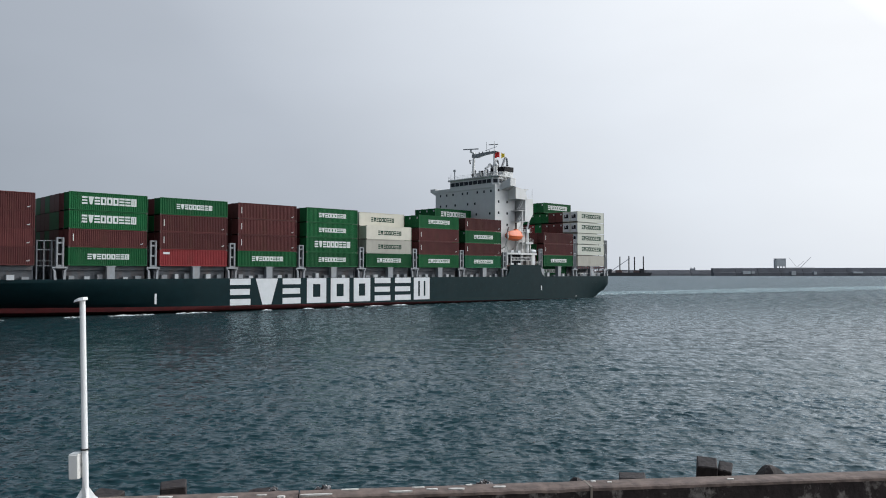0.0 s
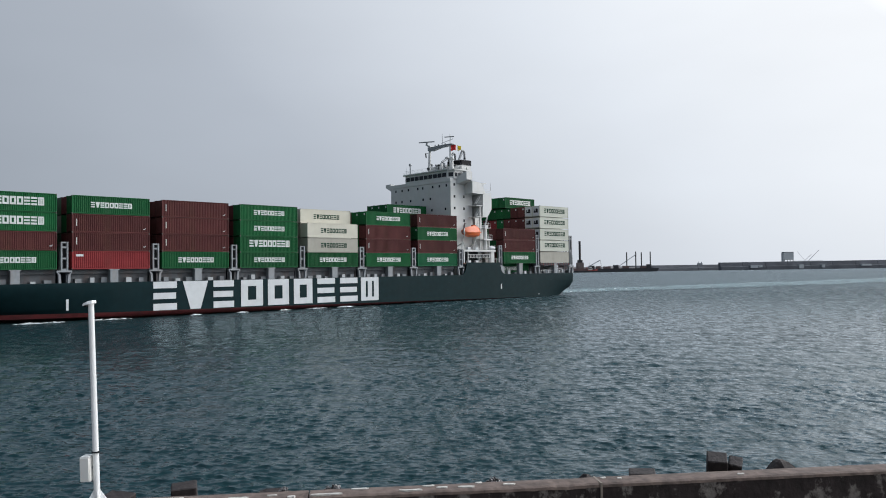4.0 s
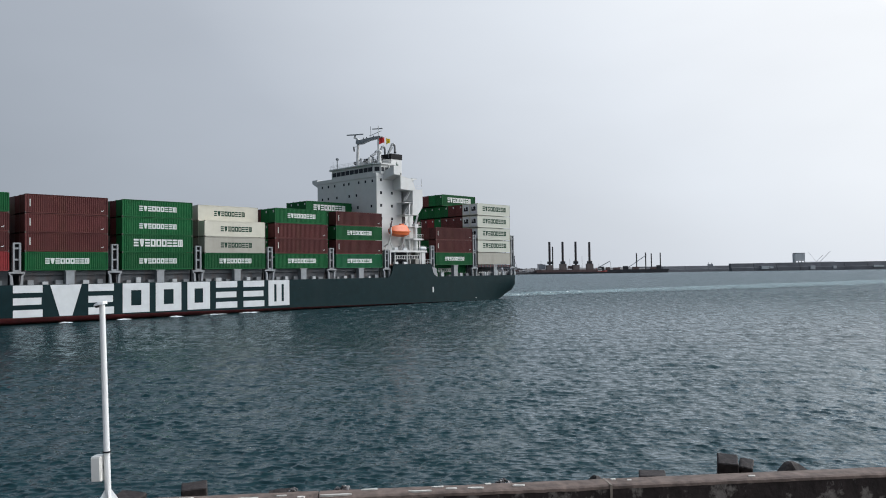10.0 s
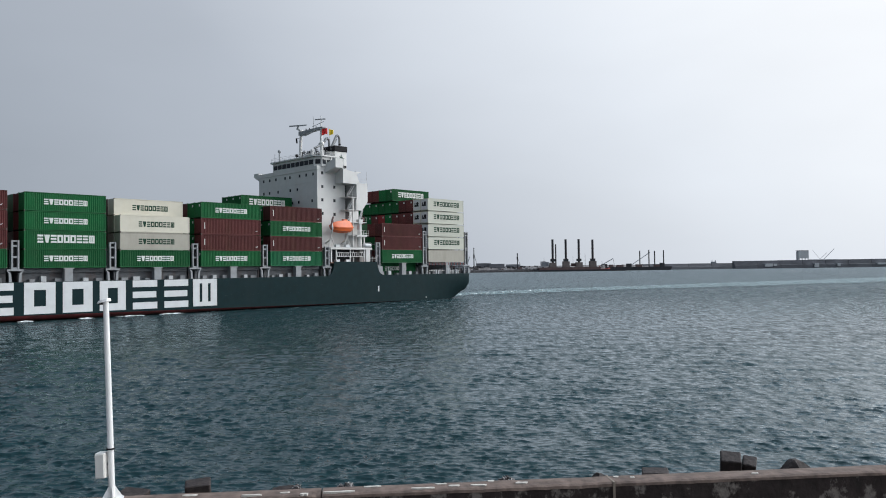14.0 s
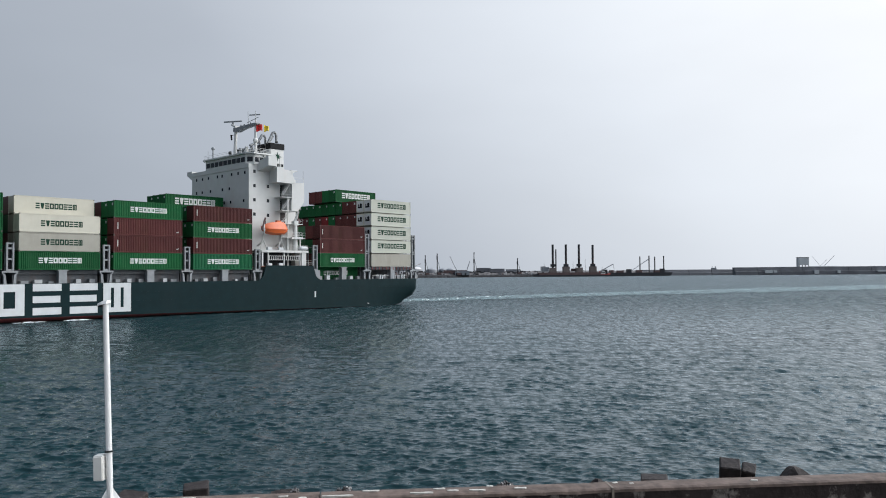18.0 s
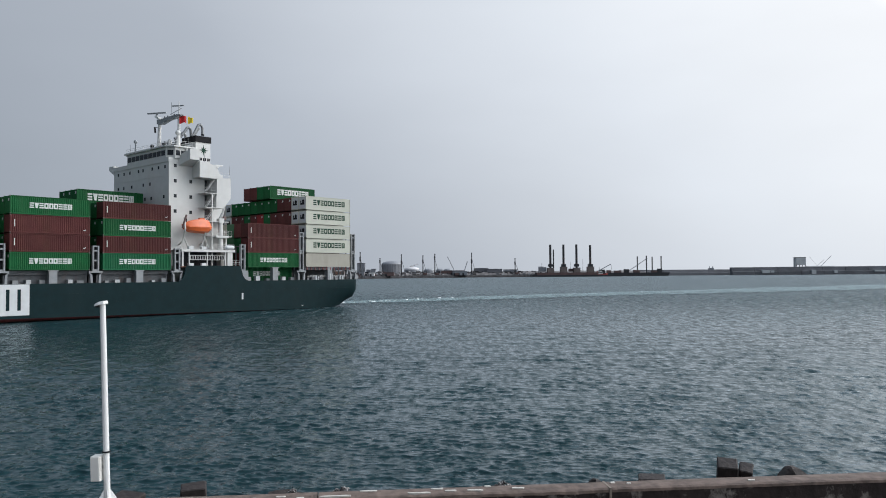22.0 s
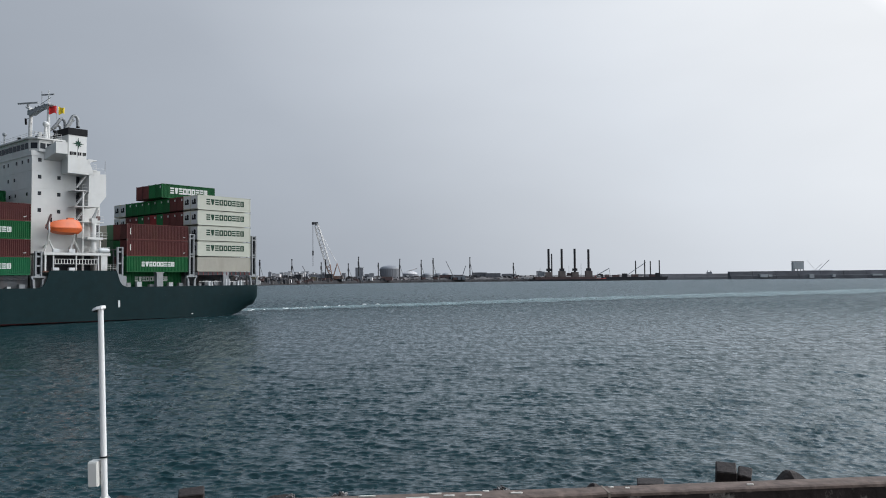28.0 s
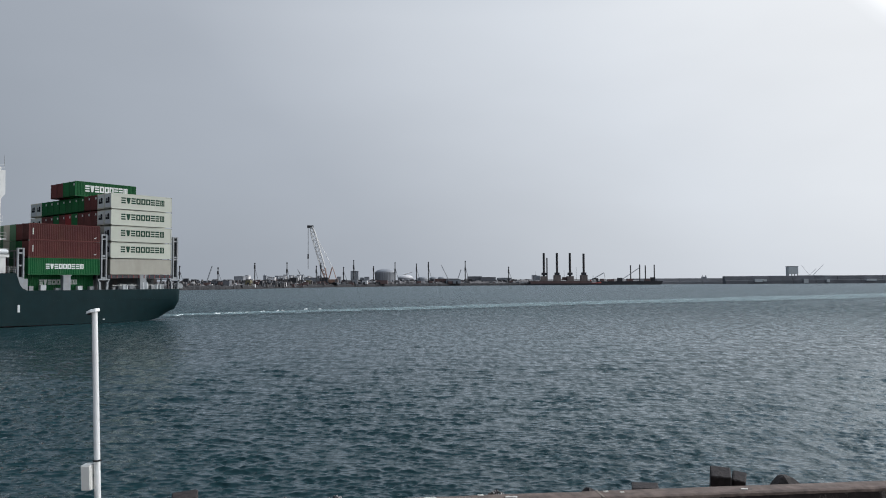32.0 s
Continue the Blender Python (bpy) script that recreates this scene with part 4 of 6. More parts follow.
def build_crawler_crane():
    b0 = -0.1275
    d = depth(b0) - 2
    root = thing("crawler_crane", "tall crawler crane with a raised lattice boom on the far quay", "crane", at=far_m(b0, -2, 3.0))
    k = d / 800
    top, foot = Vector((-28 * k * 0.97, 0, 60.5 * k)), Vector((-11.2 * k, 0, 5 * k))
    boom = Solid()
    ax = (top - foot).normalized()
    side = Vector((ax.z, 0, -ax.x))
    corners = []
    for t in np.linspace(0, 1, 15):
        hw = (0.7 + 1.5 * min(t * 5, 1) * min((1 - t) * 6 + 0.35, 1)) * k
        c = foot.lerp(top, t)
        corners.append([c + side * hw + Vector((0, hw, 0)), c - side * hw + Vector((0, hw, 0)), c - side * hw - Vector((0, hw, 0)), c + side * hw - Vector((0, hw, 0))])
    low = Solid()
    for i in range(14):
        for j in range(4):
            (low if i < 3 else boom).beam(corners[i][j], corners[i + 1][j], 0.58 * k)
            (low if i < 3 else boom).beam(corners[i][j], corners[i + 1][(j + 1) % 4], 0.40 * k)
    part("boom", boom, M["crane"], root)
    part("boom_foot", low, M["crane_red"], root, "orange lower boom length")
    part("boom_head", Solid().box(top.x - 4.2 * k, top.x + 2.2 * k, -1, 1, top.z - 1.2 * k, top.z + 1.5 * k), M["steel"], root)
    part("hoist_rope", Solid().beam((top.x - 3.2 * k, 0, top.z), (top.x - 3.2 * k, 0, 16 * k), 0.35 * k), M["steel"], root)
    part("hook_block", Solid().box(top.x - 3.9 * k, top.x - 2.5 * k, -0.5, 0.5, 27 * k, 32 * k), M["steel"], root)
    for dy in (-1.2, 1.2):
        part("pendant", Solid().beam(top + Vector((0, dy, 0)), (-5.0 * k, dy, 18.0 * k), 0.26 * k), M["crane"], root)
        part("mast", Solid().beam((-9.0 * k, dy * 2, 5 * k), (-5.0 * k, dy, 18.5 * k), 0.5 * k), M["crane_red"], root)
        part("mast_stay", Solid().beam((-0.6 * k, dy * 2, 5 * k), (-5.0 * k, dy, 18.5 * k), 0.32 * k), M["crane_red"], root)
    part("cab", bevelled(Solid().box(-14.2 * k, -11.6 * k, -3, 0, 2.0 * k, 5.2 * k), 0.2), M["crane_red"], root)
    part("cab_window", Solid().box(-14.3 * k, -12.6 * k, -3.05, -2.9, 3.4 * k, 4.8 * k), M["glass"], root)
    part("machine_house", bevelled(Solid().box(-11.4 * k, -2.2 * k, -3, 3, 2.0 * k, 5.4 * k), 0.2), M["crane_red"], root)
    part("counterweight", bevelled(Solid().box(-2.0 * k, 1.0 * k, -3, 3, 2.2 * k, 5.6 * k), 0.2), M["jack"], root)
    for dy in (-4.2, 2.6):
        part("track", bevelled(Solid().box(-14 * k, 0.0, dy, dy + 1.6, 0, 2.0 * k), 0.5), M["black"], root)


build_crawler_crane()


def build_far_works():
    """Tanks, sheds and heaps behind the far quay."""
    rng = random.Random(21)
    b0, b1 = -0.0778, -0.0520
    d = depth(-0.065) + 60
    r = (b1 - b0) * d / 2
    tank = thing("storage_tank", "large grey domed storage tank behind the far quay", "tank", at=far_m(-0.0650, 60, 3.5))
    part("shell", Solid().rod((0, 0, 0), (0, 0, EYE + 0.0118 * d - 3.5), r, r, 36), M["tank"], tank)
    part("roof", Solid().dome((0, 0, EYE + 0.0118 * d - 3.5), r, 0.0045 * d, 36), M["tank"], tank)
    for j in range(17):
        a = math.pi * (1.06 + 0.88 * j / 16)
        part("rib", Solid().rod((r * 1.004 * math.cos(a), r * 1.004 * math.sin(a), 0), (r * 1.004 * math.cos(a), r * 1.004 * math.sin(a), EYE + 0.0118 * d - 3.5), 0.28, n=5), M["farwall"], tank)
    tank2 = thing("storage_tank", "pale flat-domed storage tank behind the far quay", "tank", at=far_m(-0.0385, 120, 3.5))
    part("shell", Solid().rod((0, 0, 0), (0, 0, 9), 12, 12, 30), M["tank"], tank2)
    part("roof", Solid().dome((0, 0, 9), 12, 4.5, 30), M["pale"], tank2)
    part("roof_gantry", Solid().beam((-6, -2, 12.6), (11, -2, 18.0), 1.1).beam((2, -2, 12), (2, -2, 15.5), 0.8), M["pale"], tank2)
    for b, rr, e in ((-0.0160, 8, 0.008), (-0.0015, 6.5, 0.0075), (0.0085, 6.5, 0.0075)):
        t = thing("round_tank", "grey low-domed storage tank behind the far quay", "tank", "round tanks behind the far quay", at=far_m(b, 50, 3.5))
        part("shell", Solid().rod((0, 0, 0), (0, 0, 7), rr, rr, 20), M["tank"], t)
        part("roof", Solid().dome((0, 0, 7), rr, 3.0, 20), M["tank"], t)
    for b0, b1, e, back, mt in ((0.043, 0.062, 0.0070, 60, "farwall"), (0.060, 0.080, 0.0058, 40, "farwall"), (0.082, 0.100, 0.0048, 70, "tank"), (-0.262, -0.250, 0.0088, 130, "tank"), (-0.248, -0.243, 0.0100, 140, "pale"), (-0.218, -0.209, 0.0075, 60, "pale"), (-0.205, -0.197, 0.0092, 150, "pale"),
                                (-0.190, -0.181, 0.0065, 30, "steel"), (-0.177, -0.172, 0.0100, 90, "tank"), (-0.170, -0.150, 0.0062, 60, "tank"), (-0.110, -0.100, 0.0155, 60, "tank"), (-0.128, -0.123, 0.0075, 40, "tank"), (-0.247, -0.241, 0.0035, 12, "ochre"), (-0.168, -0.163, 0.0028, 14, "ochre"), (-0.092, -0.086, 0.0070, 30, "tank"), (-0.108, -0.101, 0.0035, 10, "tank"),
                                (-0.098, -0.093, 0.0060, 40, "tank"), (-0.150, -0.140, 0.0065, 20, "steel"), (-0.302, -0.268, 0.0028, 30, "farwall"), (0.128, 0.134, 0.0085, 20, "pale"),
                                (0.000, 0.030, 0.0040, 20, "rustred"), (-0.075, -0.062, 0.0022, 4, "rustred"), (0.015, 0.034, 0.0030, 4, "tank"), (-0.135, -0.127, 0.0025, 6, "tank"), (-0.095, -0.088, 0.0020, 5, "pale")):
        p = far(b0, 0, back)
        w = (b1 - b0) * p.y
        h = EYE + e * p.y - 3.0
        ob = thing("far_shed", "plain industrial shed behind the far quay", "shed", "sheds behind the far quay", at=Matrix.Translation((p.x, p.y, 3.0)))
        part("wall", Solid().box(0, w, 0, 10, 0, h * 0.88), M[mt], ob)
        part("roof", Solid().prism([(-0.2, h * 0.88), (w + 0.2, h * 0.88), (w + 0.2, h * 0.90), (w * 0.5, h * 0.92), (-0.2, h * 0.90)], -0.3, 10.3), M["tank" if mt != "tank" else "farwall"], ob)
        for j in range(max(1, int(w / 7))):
            part("doorway", Solid().box(1.5 + j * 6.5, 4.0 + j * 6.5, -0.15, 0.2, 0, min(h * 0.5, 4)), M["steel"], ob)
    for i in range(30):
        b = -0.222 + 0.075 * i / 29
        p = far(b, 0, 90 + rng.uniform(-20, 40))
        h, w = rng.uniform(4, 9.5), rng.uniform(2.2, 4.2)
        ob = thing("far_block", "small pale hazy building beyond the far quay", "building", "small buildings beyond the far quay", at=Matrix.Translation((p.x, p.y, 6.0)))
        part("wall", Solid().box(-w / 2, w / 2, 0, 5, 0, h), M["pale" if i % 3 else "tank"], ob)
        part("roof", Solid().box(-w / 2 - 0.3, w / 2 + 0.3, -0.3, 5.3, h, h + 0.5), M["tank"], ob)
        if i % 4 == 0:
            part("roof_tank", Solid().rod((0, 2, h + 0.5), (0, 2, h + 2), 0.8, 0.8, 8), M["farlight"], ob)
    # small quay clutter, too far to tell apart
    for name, mt, count, label, z1 in (("quay_heap", "farland", 420, "low heaps and stacked material along the far quay", 3.0), ("quay_cabin", "pale", 190, "pale cabins and vehicles scattered along the far quay", 2.2),
                                       ("quay_plant", "steel", 230, "dark machinery and piles along the far quay", 3.6), ("quay_store", "farwall", 260, "grey stores and walls along the far quay", 2.6), ("quay_gear", "rustred", 120, "rusty gear along the far quay", 2.4)):
        s = Solid()
        for i in range(count):
            b = rng.uniform(-0.36, 0.14) if rng.random() < 0.6 else rng.uniform(-0.24, -0.07)
            back = rng.uniform(4, 70)
            p = far(b, 0, back)
            base = 2.6 + 4.0 * min(back / 60, 1)
            w, h = rng.uniform(0.6, 6.5) * (1 if mt != "pale" else 0.6), rng.uniform(0.5, z1) + (2.0 if rng.random() < 0.08 else 0)
            s.box(p.x, p.x + w, p.y, p.y + 3, base - 2, base + h)
        tagged(new(name, s.mesh(name, M[mt])), label, "clutter", kind="stuff")
    for b, e0, e1 in ((-0.2905, 0.021, -0.07), (-0.179, 0.0165, 0.3), (0.0085, 0.0215, 0.25), (0.0345, 0.015, -0.2)):
        d = depth(b) + 8
        jb = thing("mobile_crane", "small slanting mobile crane jib on the far quay", "crane", "small cranes on the far quay", at=far_m(b, 8, 3.0))
        h = EYE + e0 * d - 3
        part("jib", Solid().beam((h * (0.45 if e1 > 0 else -0.3), 0, 2), (0, 0, h), 0.8), M["tank"], jb)
        part("cab", Solid().box(h * (0.45 if e1 > 0 else -0.3) - 2, h * (0.45 if e1 > 0 else -0.3) + 4, -2, 2, 0, 3.4), M["rustred"], jb)


build_far_works()


# ---- the container ship: s runs forward from the aft container end, w inboard from the port container face ----
RIDERS = []
MID, HALF = 16.1, 16.5
ship = thing("container_ship", "dark green container ship with white superstructure, under way and part laden", "ship")


def ride(ob, m):
    """The thing is carried by the ship at the pose m on it."""
    RIDERS.append((ob, m))
    return ob


def sbox(s, s0, s1, w0, w1, z0, z1):
    return s.box(-s1, -s0, w0, w1, z0, z1)


def at(s, w, z):
    return (-s, w, z)


def section(s):
    """Half breadths of the hull by height at s: deck, flare, water, bilge."""
    if s > 118:
        f = min((s - 118) / 50.0, 1)
        deck = HALF * math.sqrt(max(1 - max(f - 0.35, 0) ** 2 / 0.4225, 0.0004))
        wl = HALF * max(1 - f ** 1.5, 0.012)
        return deck, wl + (deck - wl) * 0.42, wl, wl * 0.75, -3.2
    if s < 16:
        f = (16 - s) / 20.7
        r = 1 - 0.60 * (max(-1.0 - s, 0) / 3.7) ** 2.0
        wl = HALF * (1 - 0.30 * f ** 2.4)
        return HALF * r, HALF * (1 - 0.02 * f ** 2) * r, wl * r, wl * (1 - 0.5 * f), -3.2 + 3.9 * f ** 3.0
    return HALF, HALF, HALF, HALF, -3.2


def keel_rise(s):
    """The rounded counter lifts clear of the water at the stern."""
    return float(np.interp(s, (-4.7, -4.6, -4.0, -2.9, -1.5, 0.0, 1.9, 4.0), (4.6, 4.3, 3.4, 2.35, 1.35, 0.5, -0.2, -0.6)))


DECK_Z = 5.38


def sheer(s):
    return DECK_Z + (0 if s < 132 else min((s - 132) / 14, 1) * 0.0 + (3.0 if s > 156 else 0))


def build_hull():
    ss = [-4.7, -4.65, -4.5, -4.25, -4.0, -3.5, -2.9, -2.2, -1.5, -0.7, 0.4, 1.9, 4, 7, 11, 16, 26, 40, 60, 80, 100, 118, 126, 134, 142, 150, 156, 157, 161, 165, 168]
    upper, lower = [], []
    for s in ss:
        d, m, w, b, zb = section(s)
        line = max(-0.52, -0.66 + 0.0105 * s)
        k = keel_rise(s)
        low = max(line, k)
        zt = sheer(s)
        # half breadth at the paint line
        wl = w
        def side(sign):
            return [(-s, MID + sign * d, zt), (-s, MID + sign * d, zt - 0.55), (-s, MID + sign * (m + (d - m) * 0.55), max(3.1, low + 0.4)), (-s, MID + sign * (w + (m - w) * 0.62), max(1.5, low + 0.15)), (-s, MID + sign * wl, low)]
        upper.append(side(-1) + side(1)[::-1])
        kk = min(low - 0.02, max(k - 0.05, zb))
        lower.append([(-s, MID - wl, low), (-s, MID - wl * 0.97, (low + kk) / 2), (-s, MID - b * 0.8, kk), (-s, MID + b * 0.8, kk), (-s, MID + wl * 0.97, (low + kk) / 2), (-s, MID + wl, low)])
    h = part("hull", Solid().loft(upper, True, True), M["hull"], ship, "dark green painted steel hull")
    part("boot_topping", Solid().loft(lower, True, True), M["boot"], ship, "dull red boot topping at the waterline")
    # rubbing lines and weld seams
    for s0, s1, z in ((27, 66, 3.62), (0.5, 26, 3.55), (42, 66, 2.2)):
        part("rubbing_strake", sbox(Solid(), s0, s1, -0.435, -0.39, z, z + 0.10), M["hull"], h)
    # draught mark panels and white ticks
    for s0, z0, z1 in ((27.70, 1.85, 3.05), (127.3, 1.2, 2.9), (13.3, 0.05, 0.22)):
        part("draught_mark", sbox(Solid(), s0, s0 + 0.36, -0.415, -0.39, z0, z1), M["letter"], h, "small white mark")
    # raised bulwark abreast of the house
    out = [(-41.4, 5.30), (-40.8, 5.62), (-40.3, 6.3), (-40.0, 7.1), (-39.8, 8.0), (-39.6, 8.28), (-28.35, 8.26), (-28.0, 7.2), (-27.75, 6.35), (-27.3, 5.75), (-26.6, 5.42), (-26.4, 5.30)]
    part("bulwark", Solid().prism(out, -0.42, -0.22), M["hull"], ship)
    part("bulwark", Solid().prism(out, 2 * MID + 0.22, 2 * MID + 0.42), M["hull"], ship)
    part("deck", Solid().prism([(-s, MID - section(s)[0] + 0.12) for s in ss[1:-1]] + [(-s, MID + section(s)[0] - 0.12) for s in ss[1:-1]][::-1], DECK_Z - 0.25, DECK_Z - 0.06, "xy"), M["deck"], ship)
    return h


hull = build_hull()


def plain_sign(s, kind, xa, xb, za, zb, y, thick):
    """One plain painted block: stacked bars, holed, tapered or barred."""
    w, h = xb - xa, zb - za
    pieces = {"stacked": ((0, 1, 0, 0.235), (0, 0.96, 0.39, 0.61), (0, 1, 0.765, 1)),
              "holed": ((0, 0.31, 0, 1), (0.69, 1, 0, 1), (0.31, 0.69, 0, 0.24), (0.31, 0.69, 0.76, 1)),
              "barred": ((0, 0.27, 0, 1), (0.38, 0.62, 0, 1), (0.73, 1, 0, 1), (0.27, 0.38, 0, 0.16), (0.62, 0.73, 0, 0.16), (0.27, 0.38, 0.84, 1), (0.62, 0.73, 0.84, 1))}
    if kind == "tapered":
        s.prism([(xa, zb), (xa + 0.30 * w, za), (xa + 0.70 * w, za), (xb, zb)], y, y + thick)
        return s
    for p, q, r, t in pieces[kind]:
        s.box(xa + p * w, xa + q * w, y, y + thick, za + r * h, za + t * h)
    return s


SIGNS = ("stacked", "tapered", "stacked", "holed", "holed", "holed", "stacked", "stacked", "barred")


def bar_glyphs(s, x0, x1, z0, z1, y, thick):
    """Plain blocks where the owner's name stands, one for each of the nine signs."""
    step = (x1 - x0) / len(SIGNS)
    for i, kind in enumerate(SIGNS):
        plain_sign(s, kind, x0 + step * (i + 0.05), x0 + step * (i + 0.93), z0, z1, y, thick)
    return s


def build_hull_name():
    places = [(114.1, 110.05), (109.0, 104.4), (103.4, 99.45), (98.05, 93.6), (92.55, 88.05), (86.95, 82.75), (81.6, 77.4), (76.15, 71.8), (70.9, 66.3)]
    for (a, b), kind in zip(places, SIGNS):
        part("name_block", plain_sign(Solid(), kind, -a, -b, 0.55, 5.32, -0.425, 0.03), M["letter"], hull, "plain white block painted on the hull")


build_hull_name()

# bays: aft end, base height, tiers from below: colour and kind of marking
BAYS = [
    ("J", 0.0, 8.12, [("c_gray", ""), ("c_pale", "J"), ("c_pale", "J"), ("c_pale", "J"), ("c_pale", "J")]),
    ("I", 14.15, 8.02, [("c_green", "s"), ("c_maroon", ""), ("c_maroon", "")]),
    ("H", 42.55, 7.51, [("c_teal", "s"), ("c_maroon", ""), ("c_green", "s"), ("c_maroon", "")]),
    ("G", 56.9, 7.51, [("c_green", "s"), ("c_maroon", ""), ("c_maroon", ""), ("c_green", "s")]),
    ("F", 71.3, 7.51, [("c_green", "s"), ("c_gray", "g"), ("c_cream", "g"), None]),
    ("E", 85.75, 7.51, [("c_green", "s"), ("c_green", "L"), ("c_green", "s"), ("c_green", "s")]),
    ("D", 100.2, 7.51, [("c_green", "s"), ("c_maroon", ""), ("c_maroon", ""), ("c_maroon", "")]),
    ("C", 114.5, 7.51, [("c_red", "d"), ("c_maroon", ""), ("c_maroon", ""), ("c_green", "s")]),
    ("B", 128.85, 7.51, [("c_green", "s"), ("c_maroon", ""), ("c_green", "L"), ("c_green", "L")]),
    ("A", 145.8, 7.51, [("c_maroon", ""), ("c_maroon", ""), ("c_maroon", ""), ("c_maroon", "")]),
]
TIER, CH, CL, CW = 2.905, 2.84, 12.19, 2.44
WORDS = {"c_green": "green", "c_teal": "bright teal green", "c_maroon": "maroon", "c_red": "bright red", "c_cream": "cream", "c_pale": "pale grey", "c_gray": "weathered grey"}
MESHES = {}


def shared(key, build, mat):
    if key not in MESHES:
        MESHES[key] = build().mesh(key.split("|")[0], mat)
    return MESHES[key]


def corrugated():
    """Box body with trapezoid ribs on both long sides and on the ends."""
    left, x = [], -CL + 0.14
    n = 40
    p = (CL - 0.28) / n
    for i in range(n):
        left += [(x, 0.024), (x + p * 0.30, 0.024), (x + p * 0.46, 0.085), (x + p * 0.84, 0.085)]
        x += p
    right = [(a, CW - b) for a, b in reversed(left)]
    front, y = [], CW - 0.14
    q = (CW - 0.28) / 8
    for i in range(8):
        front += [(-CL + 0.04, y), (-CL + 0.04, y - q * 0.3), (-CL + 0.08, y - q * 0.5), (-CL + 0.08, y - q * 0.8)]
        y -= q
    back = [(-a - CL, b) for a, b in reversed(front)]
    return Solid().prism(left + back + right + front, 0.13, CH - 0.06, "xy")


def plain_body():
    return Solid().box(-CL + 0.06, -0.06, 0.03, CW - 0.03, 0.13, CH - 0.05)


def container(color, mark, local, end="", group="containers on the ship"):
    reefer = color in ("c_cream", "c_gray", "c_pale")
    words = {"": "with no lettering", "s": "with white block marks", "L": "with large white block marks", "J": "with dark green block marks", "g": "with dark green block marks", "d": "with a small white mark"}[mark]
    root = thing("shipping_container", "%s shipping container %s, stacked on ship" % (WORDS[color], words), "container", group)
    mt = M[color]
    part("body", shared("body|%s" % color, plain_body if reefer else corrugated, mt), mt, root)
    for y in (0, CW - 0.07):
        part("top_rail", shared("top_rail|" + color, lambda: Solid().box(-CL, 0, 0, 0.07, CH - 0.11, CH), mt), mt, root, at=Matrix.Translation((0, y, 0)))
        part("bottom_rail", shared("bottom_rail|" + color, lambda: Solid().box(-CL, 0, 0, 0.07, 0, 0.16), mt), mt, root, at=Matrix.Translation((0, y, 0)))
    for x in (-CL, -0.15):
        for y in (0, CW - 0.13):
            c = part("corner_post", shared("corner_post|" + color, lambda: Solid().box(0, 0.15, -0.004, 0.13, 0.0, CH), mt), mt, root, at=Matrix.Translation((x, y, 0)))
            if y == 0:
                for z in (0.0, CH - 0.12):
                    part("corner_casting", shared("corner_casting|", lambda: Solid().box(-0.005, 0.17, -0.01, 0.14, 0, 0.12), M["cast"]), M["cast"], c, at=Matrix.Translation((0 if x < -1 else -0.01, 0, z)))
    if mark in ("s", "L", "J", "g"):
        dims = {"s": (-9.4, -2.85, 1.02, 1.88), "L": (-10.35, -1.75, 0.95, 2.18), "J": (-10.3, -1.5, 1.05, 2.15), "g": (-9.1, -2.75, 0.95, 1.85)}[mark]
        ink = M["ink"] if mark in ("J", "g") else M["mark"]
        part("lettering", shared("lettering|" + mark, lambda: bar_glyphs(Solid(), dims[0], dims[1], dims[2], dims[3], 0.012 if mark in "Jg" else 0.006, 0.02), ink), ink, root, "dark green block marks" if mark in ("J", "g") else "white block marks")
    if mark == "d":
        part("small_mark", Solid().box(-CL + 0.6, -CL + 1.7, 0.006, 0.03, 2.0, 2.35), M["letter"], root, "small white mark")
    if color == "c_maroon":
        part("number_bar", shared("number_bar|", lambda: Solid().box(-CL + 0.64, -CL + 0.77, 0.016, 0.034, 0.95, 2.05), M["mark"]), M["mark"], root, "small upright white bar")
        part("data_plate", shared("data_plate|", lambda: Solid().box(-1.1, -0.75, 0.016, 0.034, 0.62, 0.72).box(-0.75, -0.66, 0.016, 0.034, 0.72, 0.85), M["letter"]), M["letter"], root, "tiny white bars")
    if end == "unit" or color == "c_pale":
        u = part("cooling_unit", shared("cooling_unit|", lambda: Solid().box(-CL - 0.012, -CL + 0.1, 0.18, CW - 0.18, 0.25, CH - 0.25), M["farlight"]), M["farlight"], root, "pale cooling unit")
        part("fan_opening", shared("fan_opening|", lambda: Solid().rod((-CL - 0.02, 0.95, 1.75), (-CL + 0.02, 0.95, 1.75), 0.40, 0.40, 12).box(-CL - 0.02, -CL, 0.55, 1.95, 1.05, 1.45).box(-CL - 0.02, -CL, 1.6, 1.9, 1.45, 1.95), M["black"]), M["black"], u)
    elif end == "sign":
        part("end_sign", shared("end_sign|", lambda: Solid().box(-CL - 0.0, -CL + 0.06, 0.4, 0.75, 2.0, 2.4), M["letter"]), M["letter"], root, "small white sign")
    return ride(root, Matrix.Translation(local))


